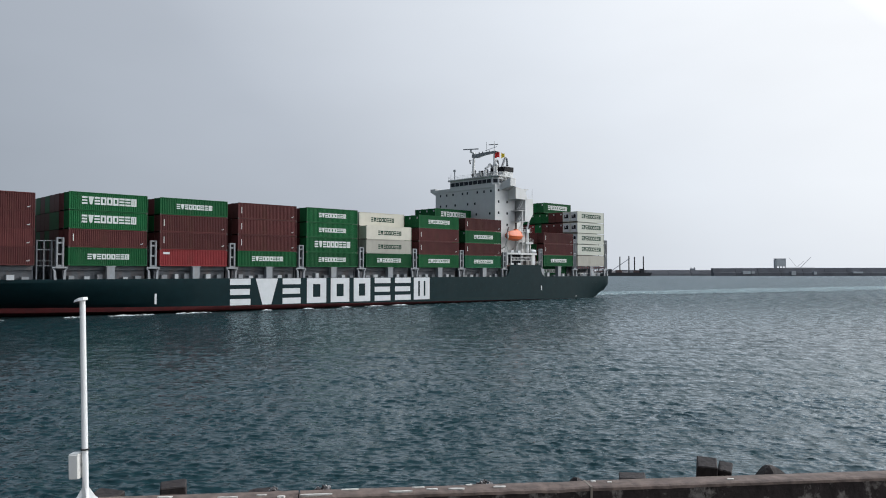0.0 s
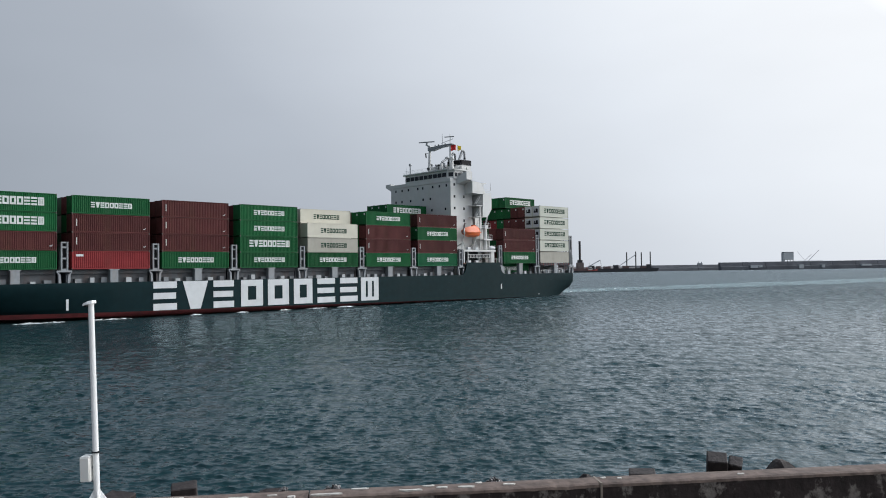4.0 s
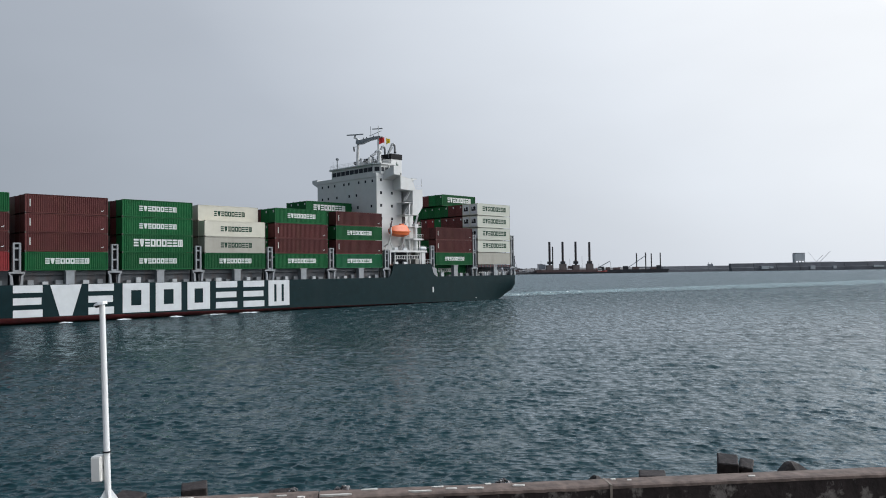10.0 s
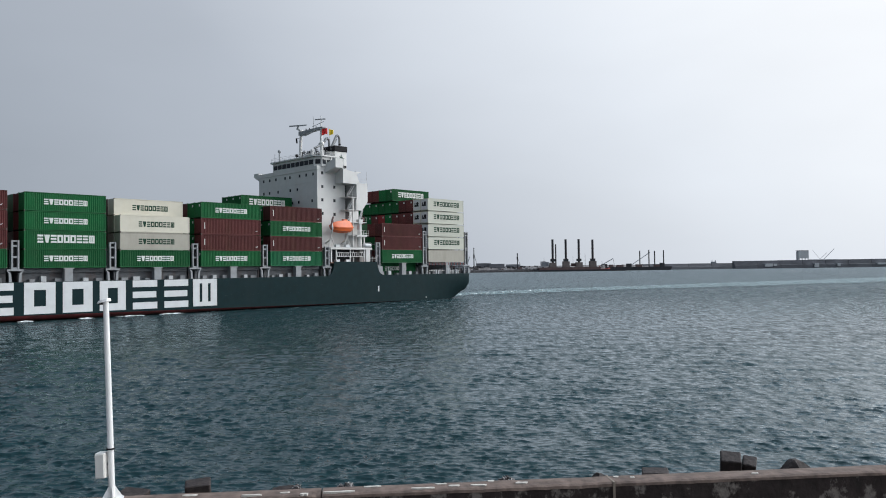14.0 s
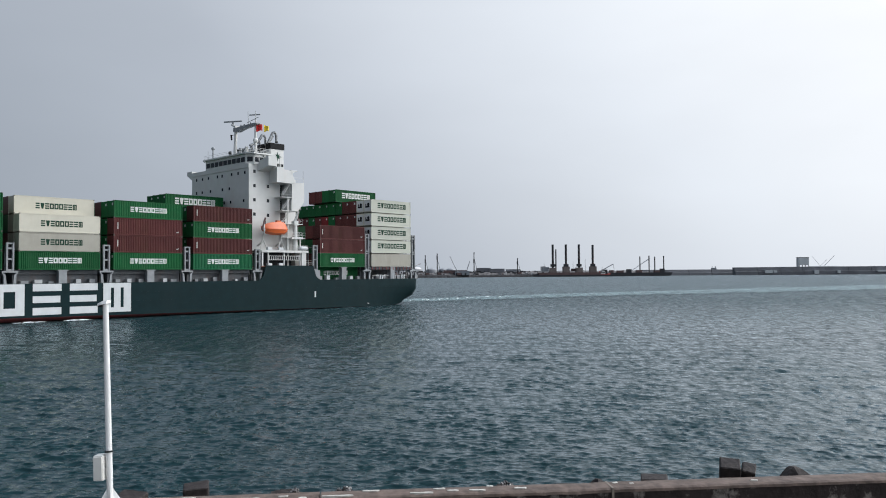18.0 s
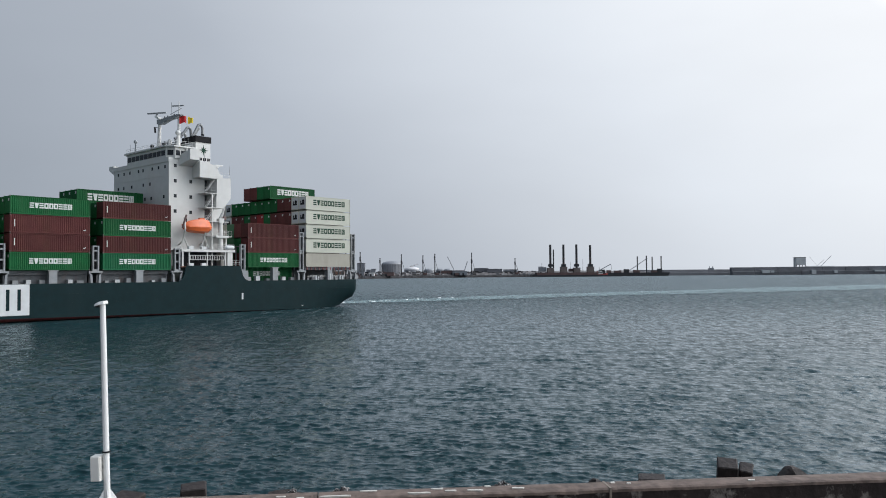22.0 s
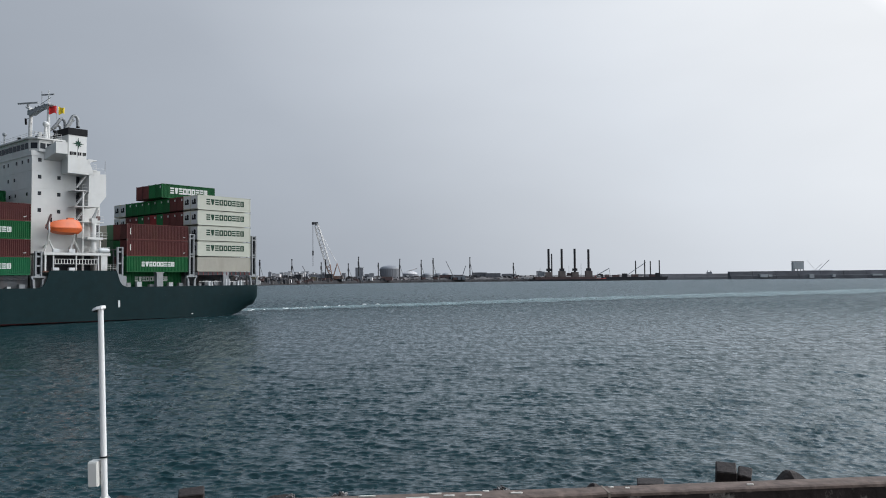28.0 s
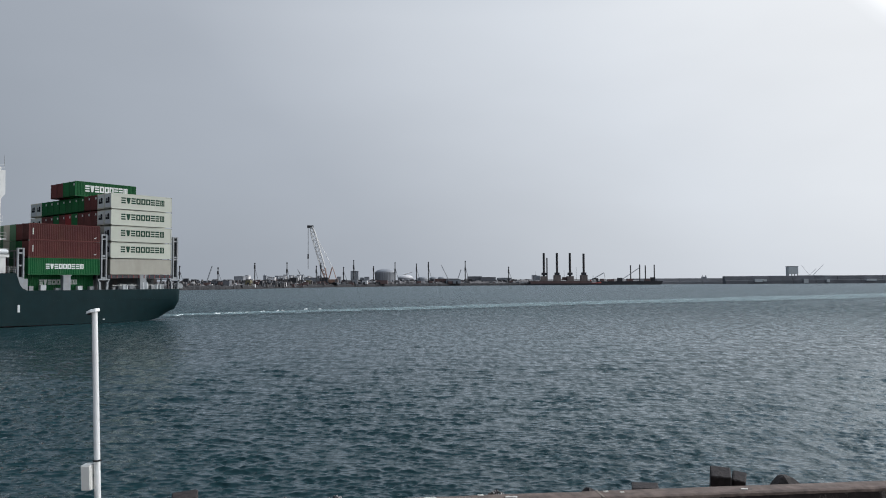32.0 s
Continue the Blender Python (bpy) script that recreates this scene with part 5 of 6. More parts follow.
def build_cargo():
    rng = random.Random(8)
    bulk = Solid()
    for name, s0, z0, tiers in BAYS:
        tier = 3.0 if name == "J" else 2.70 if name == "A" else TIER
        for i, t in enumerate(tiers):
            if t:
                container(t[0], t[1], at(s0, 0.0, z0 + i * tier), "sign" if t[0] == "c_green" and name in "GH" else "")
        for row in range(1, 13):
            top = len(tiers)
            for i in range(top):
                w = row * 2.505
                z = z0 + i * tier
                if name == "F" and row == 1 and i == 3:
                    container("c_cream", "g", at(s0 - 0.05, w, z))
                    continue
                if name == "J" and i >= 3:
                    continue
                if row == 1 and name != "J":
                    if name == "I":
                        container(("c_maroon", "c_green", "c_maroon")[i], "", at(s0, w, z))
                        continue
                    col = "c_maroon" if (i + s0 > 60 and rng.random() < 0.8) else "c_green"
                    if name == "F":
                        col = "c_gray" if i in (1, 2) else "c_green"
                    if name == "E":
                        col = "c_maroon"
                    container(col, "", at(s0, w, z), "sign" if col == "c_green" and name in "GH" else "")
                    continue
                bulk.box(-s0 - CL + 0.04, -s0, w + 0.02, w + CW, z + 0.02, z + CH)
    ob = new("container_stacks", bulk.mesh("container_stacks", stack_material()))
    tagged(ob, "stacks of green, maroon and cream containers in the inner rows", "containers", kind="stuff")
    ride(ob, Matrix())
    # aft bay: upper fronts that show above the bay before it
    five = ["c_cream", "c_maroon", "c_maroon"] + ["c_green"] * 7 + ["c_cream", "c_cream"]
    four = ["c_cream", "c_maroon", "c_maroon", "c_maroon", "c_green", "c_red", "c_maroon", "c_green", "c_maroon", "c_maroon", "c_cream", "c_cream"]
    for row in range(12):
        w = (row + 1) * 2.505
        container(four[row], "", at(0, w, 8.12 + 3 * 3.0), "unit" if four[row] == "c_cream" else "sign")
        container(five[row], "", at(0, w, 8.12 + 4 * 3.0), "unit" if five[row] == "c_cream" else "sign")
    for k, col in enumerate(("c_green", "c_green", "c_maroon", "c_maroon")):
        container(col, "L" if k == 0 else "", at(1.5, 10.4 + k * 2.505, 8.12 + 5 * 3.0 - 0.1), "sign" if k == 0 else "")
    container("c_green", "s", at(14.2, 2.3, 5.34))
    # fifth tier before the house
    for k in range(3):
        container("c_green", "L" if k == 0 else "", at(42.5, 10.4 + k * 2.505, 7.51 + 4 * TIER), "sign")


def stack_material():
    m = material("mixed_container_paint", (0.1, 0.1, 0.1), 0.55)
    nt = m.node_tree
    n = nt.nodes.new
    g = n("ShaderNodeNewGeometry")
    r = n("ShaderNodeValToRGB")
    r.color_ramp.interpolation = "CONSTANT"
    e = r.color_ramp.elements
    e[0].position, e[0].color = 0.0, (0.005, 0.080, 0.024, 1)
    e[1].position, e[1].color = 0.42, (0.085, 0.021, 0.020, 1)
    k = e.new(0.86)
    k.color = (0.30, 0.285, 0.24, 1)
    nt.links.new(g.outputs["Random Per Island"], r.inputs[0])
    nt.links.new(r.outputs[0], nt.nodes["Principled BSDF"].inputs["Base Color"])
    return m


build_cargo()


def build_deck_gear():
    """Coamings, hatch covers, cargo pedestals and lashing frames along the port side."""
    for name, s0, z0, _ in BAYS:
        length = CL
        inner = {"I": 5.2, "J": 5.5}.get(name, 1.75)
        part("hatch_coaming", sbox(Solid(), s0 - 0.3, s0 + length + 0.3, inner, 2 * MID - 2.3, DECK_Z - 0.1, z0 - 0.75), M["coam"], ship)
        part("hatch_cover", sbox(Solid(), s0 - 0.1, s0 + length + 0.1, 5.2 if name == "I" else 1.2, 2 * MID - 1.2, z0 - 0.72, z0 - 0.06), M["coam"], ship)
        for side in (0, 1):
            y0, y1 = (0.02, 1.0) if not side else (2 * MID - 1.0, 2 * MID - 0.02)
            # pedestal at half length
            sm = s0 + length * 0.47
            p = part("cargo_pedestal", sbox(Solid(), sm - 0.62, sm + 0.62, y0 + 0.04, y1, DECK_Z - 0.08, z0 - 0.16), M["grey"], ship)
            part("pedestal_cap", sbox(Solid(), sm - 0.80, sm + 0.80, y0, y1, z0 - 0.16, z0 - 0.01), M["grey"], p)
        # walkway rail, lockers and vents in the shade below the boxes
        rng = random.Random(int(s0) + 2)
        for j in range(6):
            a = s0 + 1.0 + j * 2.0 + rng.uniform(-0.3, 0.3)
            hh = rng.uniform(0.3, 0.95)
            if abs(a - s0 - length * 0.47) > 1.1:
                part("deck_locker", sbox(Solid(), a - rng.uniform(0.25, 0.6), a + rng.uniform(0.25, 0.6), 0.9, 1.7, DECK_Z - 0.07, DECK_Z + hh), M["locker" if j % 3 == 1 else "grey"], ship)
    spots = [(142.2, 11.85), (127.75, 11.75), (113.45, 11.68), (99.1, 11.68), (84.65, 11.6), (70.2, 11.6), (55.9, 11.57), (41.25, 11.4), (27.5, 12.45), (13.35, 15.3), (-0.92, 15.4)]
    for s, top in spots:
        lash = part("lashing_frame", sbox(Solid(), s - 1.12, s + 1.12, 0.0, 0.55, 7.08, 7.34), M["grey"], ship, "grey lashing frame")
        for side in (-0.43, 0.43):
            part("frame_post", sbox(Solid(), s + side - 0.12, s + side + 0.12, 0.0, 0.5, 7.34, top), M["grey"], lash)
            foot = Solid().loft([[at(s + side * 1.5 - 0.20, w, DECK_Z - 0.08), at(s + side * 1.5 + 0.20, w, DECK_Z - 0.08), at(s + side * 1.7 + 0.16, w, 6.7), at(s + side * 2.1 + 0.22 * (1 if side > 0 else -0.4), w, 7.08), at(s + side * 2.1 - 0.22 * (1 if side < 0 else -0.4), w, 7.08), at(s + side * 1.7 - 0.16, w, 6.7)] for w in (0.02, 0.45)])
            part("frame_foot", foot, M["grey"], lash)
        bars = [(top - 0.22, top), (top - 0.98, top - 0.72), (7.34, 7.62), (7.34 + (top - 8.3) * 0.5, 7.34 + (top - 8.3) * 0.5 + 0.26)]
        if top > 15:
            bars.append((11.3, 11.6))
        for z0, z1 in bars:
            part("cross_bar", sbox(Solid(), s - 0.31, s + 0.31, 0.06, 0.44, z0, z1), M["grey"], lash)
        # black sheet added behind the slots stands for the shade inside them
        part("slot_shade", sbox(Solid(), s - 0.31, s + 0.31, 0.46, 0.50, 7.62, top - 0.22), M["black"], lash)
        # athwartship walkway behind
        part("walkway", sbox(Solid(), s - 0.5, s + 0.5, 0.6, 2 * MID - 0.6, 7.2, 7.32), M["coam"], lash)
        for k in range(1, 13):
            part("inner_post", sbox(Solid(), s - 0.12, s + 0.12, k * 2.505 - 0.1, k * 2.505 + 0.1, DECK_Z - 0.08, top - 0.3), M["coam"], lash)
        part("inner_beam", sbox(Solid(), s - 0.2, s + 0.2, 0.6, 2 * MID - 0.6, top - 0.5, top - 0.3), M["coam"], lash)
    for z in (7.45, 8.2, 9.9, 11.3):
        part("gap_rail", Solid().rod(at(145.4, 0.8, z), at(142.6, 0.8, z), 0.05, n=6), M["grey"], ship)
    for s in (143.2, 144.3, 145.3):
        part("gap_post", sbox(Solid(), s - 0.1, s + 0.1, 0.7, 0.95, DECK_Z - 0.08, 11.4), M["coam"], ship)
    # mooring deck clutter at the stern
    for a, w, h in ((2.0, 1.2, 1.2), (4.6, 1.0, 0.8), (7.5, 1.4, 1.5), (9.6, 0.9, 0.7), (-2.6, 2.0, 0.9)):
        win = part("mooring_winch", Solid().rod(at(a, 0.8, DECK_Z + 0.55), at(a, 0.8 + w, DECK_Z + 0.55), 0.5, n=12), M["grey"], ship)
        part("winch_frame", sbox(Solid(), a - 0.6, a + 0.6, 0.9, 0.9 + w, DECK_Z - 0.06, DECK_Z + 0.35), M["coam"], win)
    rail = Solid()
    for z in (DECK_Z + 0.5, DECK_Z + 1.0):
        rail.tube([at(-0.8, 0.0, z), at(-2.6, 2.0, z), at(-3.6, 4.5, z), at(-3.9, 2 * MID - 6, z)], 0.03, 5)
    for s, w in ((-0.8, 0.1), (-1.7, 1.0), (-2.6, 2.0), (-3.1, 3.3), (-3.6, 4.5), (-3.7, 8), (-3.75, 12), (-3.8, 16), (-3.9, 21)):
        rail.rod(at(s, w, DECK_Z - 0.06), at(s, w, DECK_Z + 1.0), 0.03, n=5)
    part("stern_rail", rail, M["grey"], ship)
    part("cargo_beam", sbox(Solid(), -0.3, 12.6, 0.08, 0.62, 7.45, 8.0), M["recess"], ship, "dark rusty cargo beam")
    for j in range(12):
        part("beam_rib", sbox(Solid(), 0.2 + j * 1.06, 0.34 + j * 1.06, 0.0, 0.1, 7.42, 8.02), M["boot"], ship)
    for a, b in ((2.2, 0.9), (5.0, 1.3), (8.9, 0.8)):
        part("mooring_roller", Solid().rod(at(a, 0.15, DECK_Z - 0.06), at(a, 0.15, DECK_Z + b), 0.2, 0.16, 10).rod(at(a + 0.7, 0.15, DECK_Z - 0.06), at(a + 0.7, 0.15, DECK_Z + b), 0.2, 0.16, 10), M["locker"], ship, "pale mooring bollard")
    part("stern_pipe", Solid().rod(at(11.5, 0.5, 6.15), at(1, 0.5, 6.15), 0.06, n=6), M["white"], ship)


build_deck_gear()


def window_row(parent, places, w=0.55, h=0.64, face="w", plane=0.0):
    me = None
    for a, z in places:
        if face == "w":
            me = shared("window|w%.2f%.2f" % (w, h), lambda: Solid().box(-w / 2, w / 2, -0.04, 0.05, -h / 2, h / 2), M["glass"])
            m = Matrix.Translation((-a, plane, z))
        else:
            me = shared("window|s%.2f%.2f" % (w, h), lambda: Solid().box(-0.04, 0.05, -w / 2, w / 2, -h / 2, h / 2), M["glass"])
            m = Matrix.Translation((-plane, a, z))
        part("window", me, M["glass"], parent, at=m)


def railing(parent, pts, height=1.05, gap=1.5, mat="white", bars=3, thick=0.026):
    s = Solid()
    for a, b in zip(pts, pts[1:]):
        a, b = Vector(a), Vector(b)
        for k in range(bars):
            z = Vector((0, 0, height * (k + 1) / bars))
            s.rod(a + z, b + z, thick, n=5)
        n = max(1, int((b - a).length / gap))
        for k in range(n + 1):
            p = a.lerp(b, k / n)
            s.rod(p, p + Vector((0, 0, height)), thick, n=5)
    return part("railing", s, M[mat], parent)


def build_house():
    """White superstructure: house, bridge with wings, funnel, mast, decks on the port side."""
    P, S, F, A = 3.25, 25.0, 41.2, 28.8
    house = part("house", sbox(Solid(), 33.9, F, P, S, DECK_Z - 0.1, 27.55), M["white"], ship, "white painted accommodation block")
    part("aft_house", sbox(Solid(), A, 33.9, 5.0, S - 1.8, DECK_Z - 0.1, 26.2), M["white"], ship)
    window_row(house, [(39.95, 26.84), (39.95, 24.0), (39.95, 21.22), (39.95, 18.4), (36.8, 24.08), (36.8, 21.2), (36.8, 18.32)], plane=P)
    window_row(house, [(w - 0.95, 26.65) for w in (24.0, 21.6, 19.2, 15.7, 13.9, 10.35, 8.0, 5.6)] + [(w - 0.95, 23.85) for w in (24.0, 21.7, 18.4, 13.8, 11.2)] + [(w - 0.95, 21.1) for w in (22.5, 19, 13.1, 10.7, 6.0)] + [(w - 0.95, 18.4) for w in (20, 16, 11, 7)], 0.48, 0.6, "s", F)
    for z in (8.2, 11.0, 13.75, 16.5, 19.3, 22.1, 25.0):
        part("deck_seam", sbox(Solid(), 33.95, F + 0.03, P - 0.03, S + 0.03, z, z + 0.07), M["white"], house)
    # bridge
    out = [at(F + 0.1, 4.2, 0), at(F + 0.1, 19.2, 0), at(F - 1.0, 20.4, 0), at(36.5, 20.4, 0), at(36.5, 2.9, 0), at(F - 1.0, 2.9, 0)]
    bridge = part("bridge", Solid().prism([(p[0], p[1]) for p in out], 28.2, 30.25, "xy"), M["white"], ship, "white navigation bridge")
    part("bridge_roof", Solid().prism([(p[0] * 1.0 + (-0.45 if p[0] < -38 else 0.4), 11.7 + (p[1] - 11.7) * 1.05) for p in out], 30.25, 30.5, "xy"), M["white"], bridge)
    sill = Solid()
    sill.prism([(-F - 0.12, P - 0.05), (-F - 0.12, S + 0.05), (-36.5, S + 0.05), (-36.5, P - 0.05)], 27.5, 28.3, "xy")
    part("bridge_deck", sill, M["white"], bridge)
    n = 9
    for i in range(n):
        w0 = 4.4 + i * (14.6 / n)
        part("window", sbox(Solid(), F + 0.06, F + 0.14, w0 + 0.12, w0 + 14.6 / n - 0.12, 28.72, 29.68), M["glass"], bridge)
    for w0, s0 in ((3.3, 40.75), (19.55, 40.75)):
        part("window", Solid().box(-0.05, 0.05, -0.55, 0.55, 28.72, 29.68, Matrix.Translation((-s0, w0 + 0.25, 0)) @ pose(0, 0, 0, 0, 0, 42 if w0 < 10 else -42)), M["glass"], bridge)
    # flat dark panel paints the shaded inside of an open shelter
    part("shelter_shade", sbox(Solid(), 36.55, 37.9, 2.86, 2.95, 28.5, 30.1), M["coam"], bridge, "dark panel painted as the shelter's shaded inside")
    for s0 in (36.4, 37.9):
        part("shelter_post", sbox(Solid(), s0, s0 + 0.2, 2.5, 2.75, 28.3, 30.45), M["white"], bridge)
    part("shelter_beam", sbox(Solid(), 36.2, 38.1, 2.45, 2.8, 30.25, 30.55), M["white"], bridge)
    for k in range(1, 3):
        part("window", sbox(Solid(), 37.1 + k * 1.05, 37.95 + k * 1.05, 2.86, 2.95, 28.72, 29.65), M["glass"], bridge)
    for w0, w1, tip in ((0.55, P, 0.55), (S, 26.95, 26.95)):
        wing = Solid()
        inner = w1 if tip < 5 else w0
        s0, s1 = (36.6, 39.3) if tip < 5 else (38.2, 41.3)
        rings = []
        for f in (0, 0.55, 1.0):
            w = inner + (tip - inner) * f
            fs = s1 - (s1 - s0 - 1.9) * f if tip < 5 else s1
            z0 = 26.9 + 1.0 * f
            rings.append([at(s0, w, z0), at(fs, w, z0), at(fs, w, 28.7 + 1.15 * f * (tip < 5)), at(s0, w, 28.7 + 1.15 * f * (tip < 5))])
        part("bridge_wing", wing.loft(rings), M["white"], bridge)
    railing(bridge, [at(41, 2.9, 30.5), at(41, 20.2, 30.5)], 0.95, 1.6)
    railing(bridge, [at(41, 2.9, 30.5), at(36.6, 2.9, 30.5)], 0.95, 1.3)
    # decks and screens abaft on the port side
    part("port_screen", Solid().prism([(-36.5, 24.8), (-31.9, 24.7), (-32.0, 24.95), (-33.0, 27.25), (-36.5, 27.75)], 0.6, 5.0), M["white"], ship)
    part("lookout_platform", Solid().prism([(-33.05, 26.5), (-32.2, 27.2), (-31.6, 27.25), (-31.6, 27.45), (-33.05, 27.45)], 0.6, 3.2), M["white"], ship)
    part("port_screen", Solid().loft([[at(32.9, w, 21.5), at(29.87, w, 21.5), at(29.9, w, 25.1), at(32.9, w, 24.85)] for w in (0.6, 5.0)]), M["white"], ship)
    for z, s0, s1 in ((22.0, 32.6, 35.3), (19.3, 32.6, 35.2), (16.7, 30.2, 35.2), (13.9, 29.6, 34.0), (25.0, 30.0, 33.2)):
        k = part("side_deck", sbox(Solid(), s0, s1, 0.65, 5.05, z - 0.12, z), M["white"], ship)
        railing(k, [at(s0, 0.7, z), at(s1, 0.7, z)], 1.0, 1.3, bars=2, thick=0.016)
    for z in (19.3, 22.0, 24.9):
        lad = Solid()
        for dw in (0.9, 1.5):
            lad.beam(at(34.9, dw, z - 2.6), at(33.0, dw, z), 0.09)
        for j in range(8):
            f = j / 8
            lad.beam(at(34.9 - 1.9 * f, 0.9, z - 2.6 + 2.6 * f), at(34.9 - 1.9 * f, 1.5, z - 2.6 + 2.6 * f), 0.06)
        part("ladder", lad, M["white"], ship)
    for s in (33.6, 30.6):
        part("deck_pillar", sbox(Solid(), s, s + 0.25, 0.8, 1.05, 8.2, 13.9 if s < 32 else 22), M["white"], ship)
    part("inner_screen", sbox(Solid(), 30.8, 33.9, 2.6, 5.1, 11.2, 16.6), M["white"], ship)
    part("aft_wing_screen", Solid().prism([(-33.0, 19.3), (-31.4, 19.2), (-29.87, 21.2), (-29.87, 21.5), (-33.0, 21.5)], 0.62, 4.9), M["white"], ship)
    # dark panels put the shade of openings and the under-deck side into colour
    for z0, z1, s0, s1 in ((22.2, 24.85, 31.8, 34.1), (19.45, 21.5, 32.0, 34.1), (16.85, 19.1, 32.0, 34.1), (14.1, 16.4, 29.4, 31.2)):
        part("doorway_shade", sbox(Solid(), s0, s1, 4.2, 4.98, z0, z1), M["recess"], ship, "dark panel painted as a recess in shade")
    part("side_shade", sbox(Solid(), 29.3, 40.4, P - 0.12, P - 0.02, 8.2, 10.84), M["recess"], ship, "dark panel painted as a recess in shade")
    # boat deck
    bd = part("boat_deck", sbox(Solid(), 29.35, 40.5, -0.1, 5.0, 10.85, 11.28), M["white"], ship)
    railing(bd, [at(34.0, 0.0, 11.28), at(29.5, 0.0, 11.28)], 1.0, 1.0)
    for s, hw in ((40.2, 0.14), (38.9, 0.08), (35.2, 0.08), (31.4, 0.08), (30.4, 0.55)):
        part("deck_pillar", sbox(Solid(), s - hw, s + hw, 0.0, 0.3, 8.2, 10.86), M["white"], ship)
    part("engine_casing", sbox(Solid(), 29.4, 31.4, 1.6, 3.1, 8.19, 10.86), M["white"], ship)
    railing(ship, [at(30.4, -0.25, 8.26), at(28.4, -0.25, 8.26)], 1.0, 0.9)
    part("raised_deck", sbox(Solid(), 28.4, 40.6, -0.2, P + 2, 8.0, 8.18), M["deck"], ship)
    part("raft_rack", sbox(Solid(), 31.5, 38.8, 0.1, 0.6, 9.4, 10.2), M["black"], ship)
    for i in range(15):
        part("raft_rack_bar", sbox(Solid(), 31.6 + i * 0.50, 31.69 + i * 0.50, 0.02, 0.1, 9.4, 10.15), M["white"], ship)
    for z in (9.34, 10.12):
        part("raft_rack_rail", sbox(Solid(), 31.4, 38.9, -0.02, 0.1, z, z + 0.08), M["white"], ship)
    part("fairing_plate", sbox(Solid(), 26.45, 28.0, -0.20, -0.05, 5.34, 7.1), M["grey"], ship, "light grey fairing plate")
    for s in (39.0, 36.4):
        for z in (8.2, 11.3):
            part("deck_box", bevelled(sbox(Solid(), s - 1.0, s, 0.0, 0.6, z, z + 0.55), 0.08), M["letter"], ship, "white life raft box")
    part("life_raft", Solid().rod(at(31.0, 0.2, 11.75), at(29.8, 0.2, 11.75), 0.42, n=12).ball(at(31.0, 0.2, 11.75), 0.42).ball(at(29.8, 0.2, 11.75), 0.42), M["letter"], ship, "white life raft canister")
    # provision crane
    cr = part("provision_crane", Solid().rod(at(31.9, 1.0, 11.2), at(31.9, 1.0, 16.4), 0.55, 0.45, 12), M["white"], ship, "white deck crane")
    part("crane_platform", sbox(Solid(), 30.6, 33.3, 0.1, 2.0, 13.6, 14.0), M["white"], cr)
    railing(cr, [at(33.2, 0.2, 14.0), at(30.7, 0.2, 14.0)], 0.9, 0.8)
    part("crane_head", sbox(Solid(), 31.4, 32.4, 0.5, 1.5, 16.4, 17.3), M["white"], cr)
    part("crane_jib", Solid().beam(at(31.9, 1.0, 16.9), at(31.1, 1.0, 19.3), 0.4), M["white"], cr)
    part("crane_ram", Solid().beam(at(32.2, 1.0, 17.2), at(31.3, 1.0, 18.9), 0.15), M["grey"], cr)
    part("crane_hook", Solid().beam(at(31.1, 0.9, 19.2), at(31.15, 0.9, 17.6), 0.08).box(-31.45, -30.85, 0.6, 1.2, 17.0, 17.7), M["rustred"], cr, "dull red hook block")
    # davits
    for s in (39.2, 35.0):
        dv = part("davit", Solid().tube([at(s, 3.2, 12.2), at(s + 0.1, 1.6, 12.8), at(s + 0.2, 0.6, 15.0), at(s + 0.2, 0.9, 17.2)], 0.17, 6), M["white"], ship)
        part("davit_foot", Solid().beam(at(s - 1.0, 1.4, 11.28), at(s, 1.5, 13.6), 0.22).beam(at(s + 0.7, 1.4, 11.28), at(s, 1.5, 13.6), 0.22), M["white"], dv)
    part("davit_arm", Solid().beam(at(39.9, 0.7, 15.2), at(39.1, 0.7, 17.6), 0.28), M["rustred"], ship)
    # funnel
    fs0, fs1, fw0, fw1 = 30.35, 33.6, 7.0, 11.8
    fun = part("funnel", bevelled(sbox(Solid(), fs0, fs1, fw0, fw1, 26.1, 32.55), 0.12), M["white"], ship, "white funnel with a black top")
    part("funnel_top", bevelled(sbox(Solid(), fs0 - 0.12, fs1 + 0.12, fw0 - 0.12, fw1 + 0.12, 32.5, 33.75), 0.10), M["black"], fun, "black funnel top")
    for j, (k, wide, up) in enumerate(((0.15, 0.30, 0), (0.52, 0.22, 1), (0.95, 0.34, 0), (1.38, 0.26, 1), (1.85, 0.40, 0), (2.34, 0.24, 0), (2.66, 0.36, 1))):
        part("louvre", sbox(Solid(), fs0 + k, fs0 + k + wide, fw0 - 0.04, fw0 + 0.05, 28.95 - 0.06 * up, 29.5), M["black"], fun, "small dark mark")
    c = (fs0 + fs1) / 2 - 0.1
    ring = []
    for i in range(16):
        r = (1.05 if i % 4 == 0 else 0.72) if i % 2 == 0 else 0.36
        ring.append((-(c + r * math.cos(i * math.pi / 8)), 31.0 + r * math.sin(i * math.pi / 8)))
    part("emblem", Solid().prism(ring, fw0 - 0.04, fw0 + 0.02), M["ink"], fun, "dark green plain star emblem")
